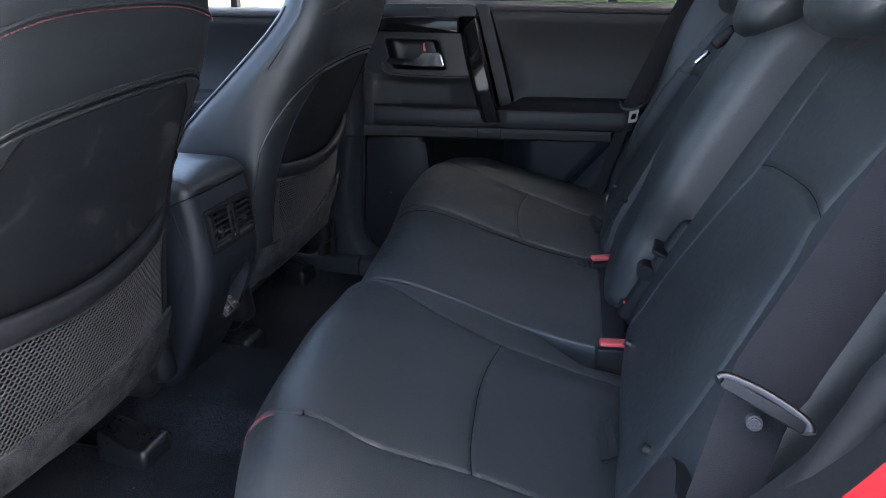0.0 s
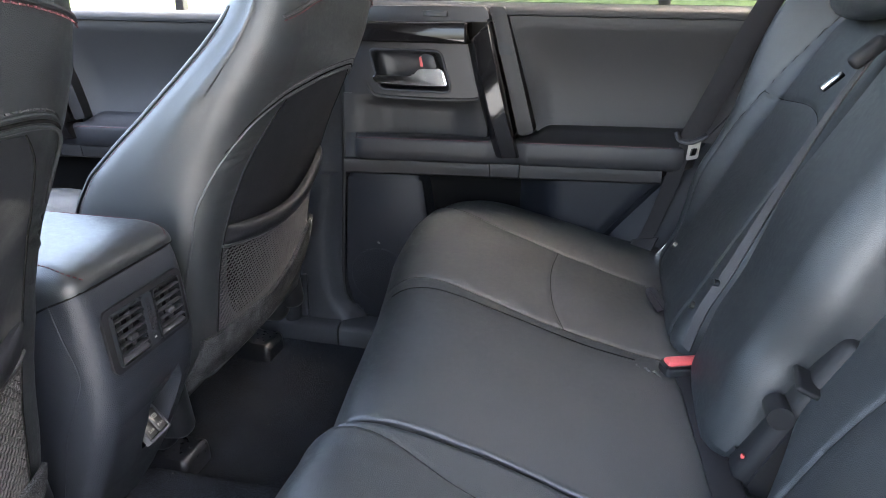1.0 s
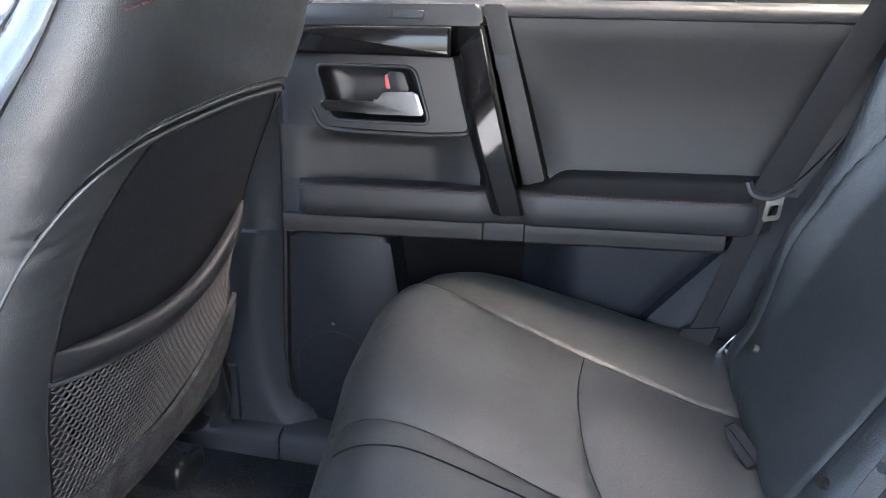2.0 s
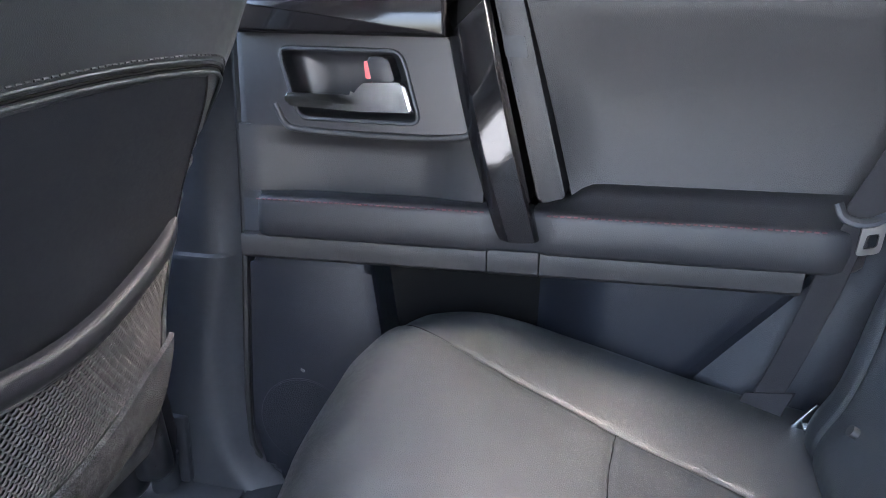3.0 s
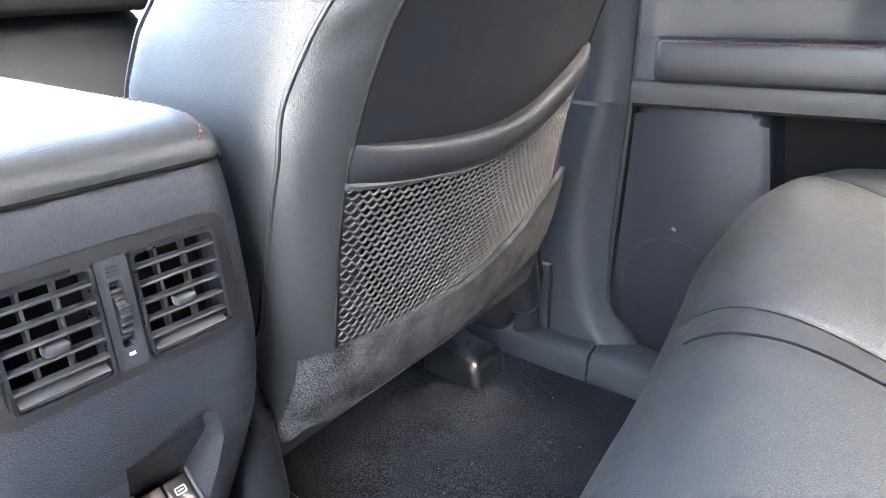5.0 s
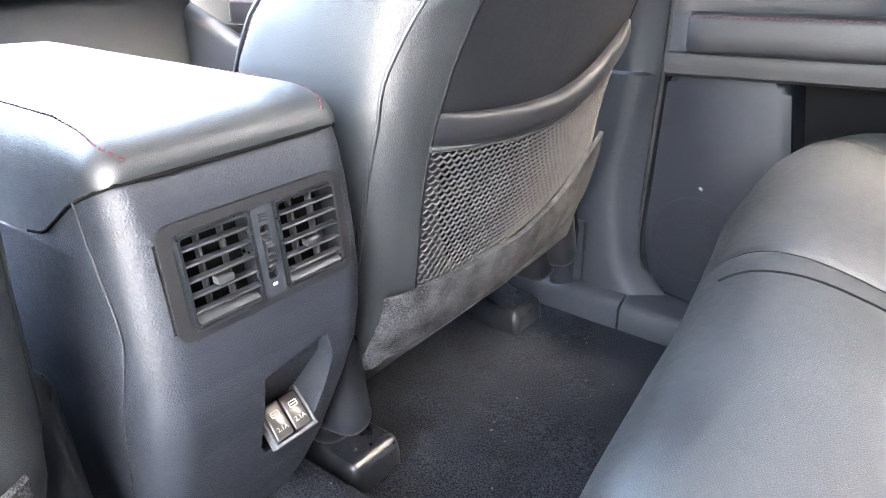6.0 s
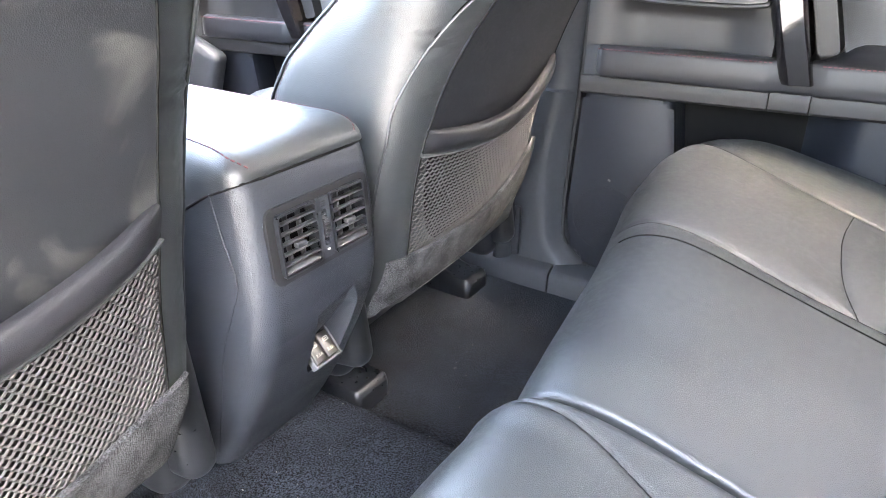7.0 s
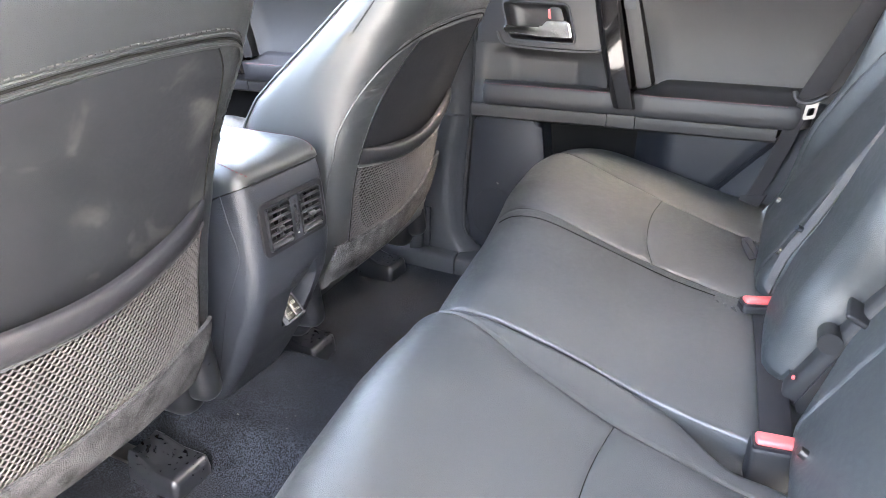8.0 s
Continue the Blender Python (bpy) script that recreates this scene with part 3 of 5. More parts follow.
    f += [tuple(range(10)), tuple(range(len(v) - 10, len(v)))]
    part("grab_handle", (v, f), GLOSS, d, "bowed gloss black grab handle")
    # switch panel at the top
    sw = part("switch_panel", plate(rounded([(-0.70, 0.734), (-0.405, 0.737), (-0.398, 0.7095), (-0.70, 0.7065)], 0.006), 0.694, 0.76, 0.004), SATIN, d)
    part("window_switch", rbox(-0.500, 0.693, 0.7225, 0.042, 0.008, 0.011, 0.002), PLASTIC, sw)
    part("switch_well", rbox(-0.522, 0.6935, 0.7225, 0.012, 0.004, 0.010, 0.001), BLACK, sw)
    # slanted band and upper insert
    band = [(-0.402, 0.737), (-0.372, 0.737), (-0.306, 0.503), (-0.335, 0.496)]
    bd = part("slanted_band", plate(rounded(band, 0.004), 0.7030, 0.766, 0.003), SOFT, d)
    part("band_cap", plate(rounded([(-0.384, 0.672), (-0.360, 0.672), (-0.355, 0.650), (-0.379, 0.650)], 0.002), 0.7018, 0.710, 0.001), PLASTIC, bd)
    P, B = [], []
    for k in np.linspace(0, 1, 26):
        z = 0.498 + k * (0.722 - 0.498)
        row = []
        for j in np.linspace(0, 1, 40):
            x0, x1 = -0.300 - 0.066 * k, 0.03 + 0.12 * k
            x = x0 + (x1 - x0) * j
            e = min(1.0, 8 * min(j, 1 - j) + 0.15)
            y = 0.714 + 0.026 * math.sin(math.pi * min(1, 0.12 + 0.95 * k)) * math.sqrt(e) + 0.006 * (1 - k)
            row.append((x, y, z))
        P.append(row)
        B.append([(x, 0.765, z) for x, y, z in row])
    part("upper_insert", slab(P, B), SOFT, d, "smooth black vinyl insert")
    # window ledge
    sec = []
    for x in np.linspace(-0.70, 0.17, 20):
        sec.append([(x, 0.765, 0.718), (x, 0.716, 0.720), (x, 0.7075, 0.7225), (x, 0.705, 0.728), (x, 0.707, 0.735), (x, 0.714, 0.740), (x, 0.74, 0.744), (x, 0.79, 0.742), (x, 0.80, 0.72)])
    v, f = grid(sec, wrap=True)
    f += [tuple(range(9)), tuple(range(len(v) - 9, len(v)))]
    part("window_ledge", (v, f), SOFT, d)
    part("ledge_seam", tube([(x, 0.7072, 0.7232) for x in np.linspace(-0.368, 0.14, 20)], 0.0012, 6), BLACK, d)
    gl = part("window_pane", rbox(-0.30, 0.795, 0.95, 0.90, 0.004, 0.44, 0.001), TINT, d, "dark tinted side window glass")
    part("outer_sill", rbox(-0.30, 0.803, 0.728, 0.92, 0.02, 0.03, 0.006), RUBBER, d)
    return d


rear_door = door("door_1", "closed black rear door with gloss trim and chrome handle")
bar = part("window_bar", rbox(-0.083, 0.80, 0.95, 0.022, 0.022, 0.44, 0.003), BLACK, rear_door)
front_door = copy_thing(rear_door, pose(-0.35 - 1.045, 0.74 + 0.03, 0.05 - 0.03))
front_door.name = "door_2"
for pane in front_door.children:
    if pane.name.startswith("window_pane"):
        pane.data = pane.data.copy()
        pane.data.materials[0] = GLASS
        pane.visible_shadow = False
        tagged(pane, "clear side window glass")
tagged(front_door, "closed black front door beside the passenger seat")


# ---- front seats ----
SEAT_Z = [0.19, 0.25, 0.31, 0.36, 0.40, 0.44, 0.48, 0.52, 0.56, 0.60, 0.64, 0.66, 0.70, 0.74, 0.765, 0.785, 0.80, 0.815, 0.82]
SEAT_REAR = [-0.735, -0.722, -0.714, -0.708, -0.700, -0.689, -0.676, -0.660, -0.641, -0.619, -0.596, -0.586, -0.570, -0.560, -0.556, -0.556, -0.561, -0.580, -0.60]
SEAT_FRONT = [-0.95, -0.945, -0.940, -0.935, -0.930, -0.924, -0.910, -0.886, -0.846, -0.803, -0.762, -0.742, -0.704, -0.672, -0.660, -0.654, -0.652, -0.650, -0.65]
SEAT_HALF = [0.225, 0.236, 0.240, 0.241, 0.241, 0.241, 0.241, 0.240, 0.238, 0.235, 0.231, 0.228, 0.221, 0.212, 0.205, 0.195, 0.182, 0.155, 0.12]


def seat_shape(z):
    return tuple(float(np.interp(z, SEAT_Z, q)) for q in (SEAT_REAR, SEAT_FRONT, SEAT_HALF))


def seat_corner(z):
    return float(np.interp(z, [0.30, 0.45, 0.55, 0.66, 0.72, 0.80], [0.045, 0.050, 0.072, 0.078, 0.06, 0.045]))


def seat_point(z, y, out=0.0):
    """A point of the backrest's rear, at height z and across y (0 at the middle), round its corners."""
    xr, xf, h = seat_shape(z)
    r = min(seat_corner(z), 0.45 * (xr - xf))
    a = min(1.0, max(0.0, (abs(y) - (h - r)) / r))
    x = xr - 0.006 * (y / h) ** 2 - r * (1 - math.sqrt(max(0, 1 - a * a)))
    n = Vector((math.sqrt(max(0, 1 - a * a)) + 0.02, math.copysign(a, y), 0)).normalized()
    return Vector((x, y, z)) + n * out


def seat_ring(z, crease=0.0):
    xr, xf, h = seat_shape(z)
    d = xr - xf
    rr, rf = min(seat_corner(z), 0.45 * d), min(0.055, 0.45 * d)
    half = []
    for y in np.linspace(0, h - rr, 8):
        half.append((xr - 0.006 * (y / h) ** 2, y))
    for a in np.linspace(0, math.pi / 2, 9)[1:]:
        half.append((xr - 0.006 - rr + rr * math.cos(a), h - rr + rr * math.sin(a)))
    for k in np.linspace(0, 1, 5)[1:-1]:
        half.append((xr - rr + (xf + rf - xr + rr) * k, h + 0.004 * math.sin(math.pi * k)))
    for a in np.linspace(math.pi / 2, math.pi, 9):
        half.append((xf + rf + rf * math.cos(a), h - rf + rf * math.sin(a)))
    half.append((xf + 0.02, 0.10))
    half.append((xf + 0.03, 0.0))
    full = half + [(x, -y) for x, y in half[-2:0:-1]]
    return [(x, y, z) for x, y in full]


# what sets each seat apart: the pocket's rim and hem, the felt's lower edge and the welt over the panel, in (y, z)
SEAT = dict(rim=[(-0.215, 0.449), (-0.16, 0.442), (-0.10, 0.436), (-0.05, 0.434), (0.0, 0.437), (0.05, 0.447), (0.10, 0.463), (0.14, 0.473), (0.20, 0.490)], roll=0.032,
            hem=[(-0.215, 0.270), (-0.05, 0.271), (0.02, 0.278), (0.08, 0.295), (0.13, 0.312), (0.20, 0.335)],
            felt=[(-0.222, 0.174), (-0.212, 0.176), (-0.205, 0.192), (-0.18, 0.197), (-0.03, 0.206), (0.05, 0.213), (0.12, 0.222), (0.21, 0.236)], lift=0.0, tilt=0.04)


def along(y, line):
    return float(np.interp(y, [q[0] for q in line], [q[1] for q in line]))


def pocket_top(y):
    return sum(along(y + d, SEAT["rim"]) for d in (-0.02, -0.01, 0, 0.01, 0.02)) / 5


def pocket_low(y):
    return sum(along(y + d, SEAT["hem"]) for d in (-0.02, 0, 0.02)) / 3


def pocket_point(y, k, out=0.0):
    """The pocket's face: k runs from 0 at the felt hem to 1 at the upper roll; it bulges out in its middle."""
    top, low = pocket_top(y) - SEAT["roll"], pocket_low(y)
    z = low + (top - low) * k if k <= 1 else top + SEAT["roll"] * (k - 1)
    s = math.cos(math.pi * min(0.5, abs(y) / 0.40))
    bulge = 0.022 * s * min(1.2, 0.25 + 0.75 * k) + 0.005 - 0.006 * (abs(y) / 0.19) ** 12
    p = seat_point(z, y, 0.0)
    return Vector((p.x + bulge + out, y, z))


def front_seat(panel):
    s = thing("front_seat", "black leather front seat with a net pocket on its back", "car seat", (-0.85, 0.0, 0.06), group="front seats")
    zz = np.concatenate([np.linspace(0.19, 0.78, 140), np.linspace(0.785, 0.82, 8)])
    rings = []
    for z in zz:
        ring = seat_ring(z)
        wob = []
        for x, y, q in ring:
            # folds in the side border below the shoulder
            fold = max(0.0, 1 - abs(abs(y) - 0.203) / 0.024) * max(0.0, 1 - abs(z - 0.545) / 0.07)
            k = 0.0050 * fold * math.sin((z + 0.5 * abs(y)) * 250 + 2.0 * math.sin(z * 90)) if x > seat_shape(z)[0] - 0.08 else 0.0
            wob.append((x + 0.8 * k, y + math.copysign(0.6 * k, y), q))
        rings.append(wob)
    v, f = grid(rings, wrap=True)
    c = len(rings[0])
    f += [tuple(range(c))[::-1], tuple(range(len(v) - c, len(v)))]
    back = part("backrest", (v, f), LEATHER, s)
    # double welt that runs up both sides and across the back
    half = [(z, 0.238 - 0.004 * (z - 0.265) / 0.175) for z in np.linspace(0.265, 0.44, 14)] + [(0.475, 0.2335), (0.510, 0.2275), (0.541, 0.220), (0.568, 0.2115), (0.592, 0.202), (0.610, 0.190), (0.623, 0.172), (0.631, 0.147), (0.635, 0.11), (0.638, 0.05), (0.639, 0.0)]

    def raised(z, y):
        k = min(1.0, max(0.0, (z - 0.50) / 0.13))
        return z + (SEAT["lift"] + SEAT["tilt"] * y) * k * k * (3 - 2 * k)

    path = [(raised(z, -y), -y) for z, y in half] + [(raised(z, y), y) for z, y in half[-2::-1]]
    # dark rear panel, set between the side borders, up to the welt
    rows, below = [], []
    for q in np.linspace(0, 1, 44):
        zc = 0.25 + 0.378 * q
        hy = float(np.interp(zc, [0.25, 0.43, 0.487, 0.527, 0.566, 0.600, 0.615, 0.628], [0.190, 0.189, 0.184, 0.178, 0.168, 0.155, 0.146, 0.134]))
        line = []
        for y in np.linspace(-hy, hy, 28):
            cap = float(np.interp(abs(y), [0.0, 0.05, 0.11, 0.147], [0.639, 0.638, 0.635, 0.631])) - 0.004
            line.append((raised(0.25 + (cap - 0.25) * q, y), y))
        rows.append([seat_point(z, y, 0.0012) for z, y in line])
        below.append([seat_point(z, y, -0.004) for z, y in line])
    bp = part("back_panel", slab(rows, below), panel, s, "matt black rear panel")
    for edge in (0, -1):
        part("panel_seam", tube([row[edge] + Vector((0.001, 0, 0)) for row in rows], 0.0009, 6), SEAM, bp)

    def beside(z, y, off, lift):
        """A point beside the welt: towards the seat's front on its side, upwards on its back."""
        k = max(0.0, min(1.0, (abs(y) - 0.16) / 0.07))
        return seat_point(z + off * (1 - k), y, lift) + Vector((-off * k, 0, 0))

    for off, r in ((0.0, 0.0020), (0.010, 0.0015)):
        part("welt", tube(smooth_line([beside(z, y, off, 0.0003) for z, y in path], 3), r, 8), LEATHER, back)
    part("welt_groove", tube(smooth_line([beside(z, y, 0.0052, 0.0005) for z, y in path], 3), 0.0014, 6), SEAM, back)
    part("stitching", stitches(smooth_line([beside(z, y, 0.0145, 0.0006) for z, y in path], 3)), THREAD, back, "dark thread")
    # shoulder seam with red thread
    sh = []
    for y in np.linspace(-0.195, 0.195, 30):
        sh.append(seat_point(0.766 - 0.03 * (abs(y) / 0.2) ** 3, y, 0.0008))
    part("shoulder_welt", tube(sh, 0.0022, 6), LEATHER, back)
    part("stitching", stitches([p + Vector((0.0015, 0, -0.005)) for p in sh]), STITCH, back, "red thread")
    for side in (-1, 1):
        front = smooth_line([(seat_shape(z)[1] + 0.018, side * (seat_shape(z)[2] - 0.012), z) for z in np.linspace(0.44, 0.75, 20)], 2)
        part("front_piping", tube(front, 0.0025, 6), LEATHER, back)
        part("stitching", stitches([Vector(p) + Vector((0.008, side * 0.003, 0)) for p in front]), STITCH, back, "red thread")
    # pocket: upper roll, net, felt hem
    pk = part("pocket_roll", slab([[pocket_point(y, 1 + q, 0.011 * math.sqrt(max(0, math.sin(math.pi * (0.06 + 0.94 * q)))) * (1 - 0.8 * (abs(y) / 0.193) ** 8) - 0.002) for q in np.linspace(0, 1, 14)] for y in np.linspace(-0.189, 0.189, 40)],
                                  [[pocket_point(y, 1 + q, -0.008) for q in np.linspace(0, 1, 14)] for y in np.linspace(-0.189, 0.189, 40)]), ARM, s, "rolled leather edge of the pocket")
    part("roll_seam", tube([pocket_point(y, 1.0, 0.0015) for y in np.linspace(-0.190, 0.190, 40)], 0.0030, 8), LEATHER, pk)
    lining = [[pocket_point(y, k, -0.007) for k in np.linspace(0, 1, 10)] for y in np.linspace(-0.189, 0.189, 30)]
    part("pocket_lining", slab(lining, [[p - Vector((0.004, 0, 0)) for p in row] for row in lining]), SEAM, s, "black pocket lining")
    tagged(part("pocket_net", net(), NET, s, "grey knitted net"), kind="stuff")
    F, B = [], []
    for y in np.concatenate([np.linspace(-0.222, -0.19, 9), np.linspace(-0.18, 0.18, 34), np.linspace(0.185, 0.212, 8)]):
        a, b = [], []
        top, low = pocket_low(max(-0.205, min(0.205, y))) + 0.002, along(y, SEAT["felt"])
        for q in np.linspace(0, 1, 12):
            z = top + (low - top) * q + 0.0012 * math.sin(y * 60)
            p = seat_point(max(z, 0.19), max(-0.222, min(0.222, y)), 0.0)
            bul = 0.014 * math.cos(math.pi * min(0.5, abs(y) / 0.43)) + 0.006
            x = p.x + bul - 0.35 * max(0, 0.19 - z) - 0.012 * q * q
            a.append((x + 0.003, y, z))
            b.append((x - 0.004, y, z))
        F.append(a)
        B.append(b)
    part("felt_flap", slab(F, B), FELT, s, "grey felt hem under the net")
    for side in (-1, 1):
        shield = join(rbox(-1.045, side * 0.232, 0.185, 0.52, 0.060, 0.215, 0.028, 6), rbox(-0.807, side * 0.240, 0.205, 0.088, 0.046, 0.20, 0.022, 6, (0, -8, 0)))
        part("side_shield", shield, CAP, s, "dark plastic seat side cover")
        part("rail", rbox(-1.06, side * 0.19, -0.022, 0.50, 0.035, 0.030, 0.004), STEEL, s)
    zc = lambda x: 0.30 + 0.05 * math.sin((x + 0.9) * -3.0)
    top = [[(x, y, zc(x) - 0.03 * (1 - math.sqrt(max(0, 1 - max(0, (abs(y) - 0.20) / 0.052) ** 2))) + 0.012 * min(1, max(0, (abs(y) - 0.13) / 0.05)) - 0.05 * max(0, (-1.27 - x) / 0.1) ** 2) for y in np.linspace(-0.25, 0.25, 30)] for x in np.linspace(-1.37, -0.80, 24)]
    part("seat_cushion", slab(top, [[(p[0], p[1] * 0.96, 0.13) for p in row] for row in top]), LEATHER, s)
    return s


def net():
    """Wavy yarns side by side, along the hem; each touches the next at every second wave, with holes between."""
    pitch, wave, swing, r = 0.0058, 0.0088, 0.0015, 0.00115
    pieces = []
    for n in range(40):
        run = []
        for y in np.arange(-0.189, 0.1892, wave / 6):
            top, low = pocket_top(y) - SEAT["roll"], pocket_low(y)
            turn = 2 * math.pi * y / wave + math.pi * (n % 2)
            k = (pitch * n + swing * math.sin(turn)) / (top - low)
            if -0.03 < k < 1.02:
                run.append(pocket_point(y, k, 0.0008 * math.cos(turn)))
            else:
                if len(run) > 2:
                    pieces.append(tube(run, r, 5))
                run = []
        if len(run) > 2:
            pieces.append(tube(run, r, 5))
    return join(*pieces)


far_seat = front_seat(PANEL)
far_seat.matrix_basis = pose(-0.861, 0.372, 0.06, 0, 0, 3.2)
tagged(far_seat, "black leather front passenger seat with a net pocket on its back")
SEAT.update(rim=[(-0.20, 0.436), (-0.15, 0.428), (-0.05, 0.424), (0.0, 0.425), (0.03, 0.428), (0.08, 0.437), (0.12, 0.446), (0.155, 0.458), (0.20, 0.474)], roll=0.038,
            hem=[(-0.215, 0.242), (-0.05, 0.238), (0.04, 0.247), (0.11, 0.255), (0.15, 0.266), (0.20, 0.280)],
            felt=[(-0.22, 0.170), (0.03, 0.174), (0.12, 0.177), (0.195, 0.180), (0.203, 0.186), (0.215, 0.200)], lift=0.022, tilt=0.07)
driver_seat = front_seat(SCUFFED)
driver_seat.matrix_basis = pose(-0.85, -0.38, 0.073)
tagged(driver_seat, "black leather driver seat with a scuffed back and net pocket")


def rail_cap(at):
    c = thing("rail_cap", "black plastic end cap of a seat rail on the carpet", "rail cap", at, group="seat rail caps")
    P = []
    for k in np.concatenate([np.linspace(0, 0.9, 14), [0.94, 0.97, 0.99, 1.0]]):
        x = -0.10 + 0.10 * k
        q = min(1.0, k / 0.6)
        h = 0.042 - 0.016 * q * q * (3 - 2 * q)
        end = max(0.0, (k - 0.88) / 0.12)
        w = (0.034 + 0.005 * q) * (1 - 0.16 * end ** 3)
        h *= 1 - 0.45 * end ** 2
        P.append([(x, y * w, h * (1 - 0.75 * max(0, (abs(y) - 0.84) / 0.16) ** 2.5) + 0.004 * max(0, 1 - abs(abs(y) - 0.75) / 0.15) * (1 - q) - 0.006) for y in np.linspace(-1, 1, 25)])
    ob = part("cap", slab(P, np.array(P) * np.array([1, 1, 0]) - np.array([0, 0, 0.02])), CAP)
    ob.parent = c
    rb = part("rail_end", rbox(-0.104, 0.006, 0.020, 0.014, 0.012, 0.010, 0.003), STEEL)
    rb.parent = c
    return c


rail_cap((-0.834, 0.588, 0.019))
rail_cap((-0.776, 0.178, 0.030))
rail_cap((-0.764, -0.198, 0.014))
rail_cap((-0.785, -0.555, 0.004))

# front seat belt anchor at the foot of the far pillar
anchor = thing("belt_anchor", "dark seat belt anchor bracket at the pillar foot", "belt anchor", (-0.83, 0.66, 0.05))
part("bracket", rbox(-0.818, 0.688, 0.105, 0.040, 0.012, 0.105, 0.004), PLASTIC, anchor)
part("boot", tube(smooth_line([(-0.825, 0.665, 0.055), (-0.822, 0.66, 0.09), (-0.818, 0.66, 0.115)], 4), 0.019, 10, flat=0.6), PLASTIC, anchor)
part("strap", ribbon([(-0.818, 0.66, 0.10), (-0.812, 0.662, 0.15), (-0.83, 0.67, 0.22)], [(0.030, 0, 0.004)] * 3), WEB, anchor)


# ---- centre console ----
con = thing("centre_console", "dark plastic centre console with rear air vents", "console", (-0.85, 0.01, 0.06))
CZ = [0.055, 0.10, 0.15, 0.19, 0.23, 0.27, 0.30, 0.33, 0.37, 0.41, 0.435, 0.450, 0.456]
CX = [-0.815, -0.786, -0.758, -0.740, -0.722, -0.707, -0.701, -0.699, -0.701, -0.706, -0.711, -0.716, -0.722]


def con_x(z):
    return float(np.interp(z, CZ, CX))


CW = [0.086, 0.089, 0.092, 0.094, 0.096, 0.098, 0.099, 0.100, 0.100, 0.100, 0.100, 0.0995, 0.098]
RIM = [(-0.003, 0.278), (0.058, 0.290), (0.068, 0.260), (0.065, 0.192), (0.060, 0.182), (0.015, 0.177), (0.008, 0.190)]


def inside(y, z, poly):
    """How far a point lies within a polygon (minus: outside)."""
    hit, best = False, 9.0
    for (a, b), (c, d) in zip(poly, poly[1:] + poly[:1]):
        if (b > z) != (d > z) and y < (c - a) * (z - b) / (d - b) + a:
            hit = not hit
        t = min(1, max(0, ((y - a) * (c - a) + (z - b) * (d - b)) / ((c - a) ** 2 + (d - b) ** 2)))
        best = min(best, math.hypot(y - a - t * (c - a), z - b - t * (d - b)))
    return best if hit else -best


rings = []
for z in np.concatenate([np.linspace(0.05, 0.16, 12), np.linspace(0.162, 0.282, 61), np.linspace(0.284, 0.43, 60), [0.436, 0.442, 0.447, 0.451, 0.454, 0.456]]):
    x, h = con_x(z), float(np.interp(z, CZ, CW))
    fx = float(np.interp(z, [0.395, 0.456], [-0.86, -0.765]))
    r = 0.026
    half = [(x, y) for y in np.linspace(0, h - r, 37)] + [(x - r + r * math.cos(a), h - r + r * math.sin(a)) for a in np.linspace(0, math.pi / 2, 8)[1:]] + ([(-0.90, h + 0.002), (-1.45, h + 0.004), (-1.5, 0.0)] if z < 0.395 else [(fx + 0.013, h), (fx + 0.003, h - 0.004), (fx, 0.0)])
    full = half + [(a, -b) for a, b in half[-2:0:-1]]
    ring = []
    for a, b in full:
        d = inside(b + 0.01, z, RIM) if a > x - 0.01 else -1
        v_in = 0.012 - math.hypot(max(0, abs(b) - 0.062), max(0, abs(z - 0.382) - 0.026)) if abs(b) > 0.062 or abs(z - 0.382) > 0.026 else 0.012 if a > x - 0.01 else -1
        if v_in > -0.001:
            q = min(1.0, (v_in + 0.001) / 0.004)
            ring.append((a - 0.030 * q, 0.01 + b, z))
            continue
        k = min(1.0, max(0.0, (d + 0.001) / 0.0045))
        deep = 0.006 + 0.36 * max(0, 0.288 - z)
        ring.append((a - deep * k * k * (3 - 2 * k), 0.01 + b, z))
    rings.append(ring)
v, f = grid(rings, wrap=True)
c = len(rings[0])
f += [tuple(range(c))[::-1], tuple(range(len(v) - c, len(v)))]
body = part("console_body", (v, f), CONSOLE, con)
for side in (-1, 1):
    line = smooth_line([(-0.752, 0.440), (-0.742, 0.40), (-0.728, 0.350), (-0.742, 0.31), (-0.768, 0.25), (-0.79, 0.17), (-0.812, 0.09)], 5)
    part("side_seam", tube([(x, 0.01 + side * (float(np.interp(z, CZ, CW)) + 0.0015), z) for x, z in line], 0.0008, 6), PLASTIC, body)
# armrest lid: padded top that rolls down to its rear edge, side panels that deepen towards the front
def lid_bottom(x):
    return float(np.interp(x, [-0.86, -0.81, -0.76, -0.716], [0.396, 0.405, 0.436, 0.4545]))


def lid_half(x):
    c = min(1.0, max(0.0, (-0.716 - x) / 0.024))
    return 0.101 - 0.020 * (1 - math.sqrt(max(0, 1 - (1 - c) ** 2)))


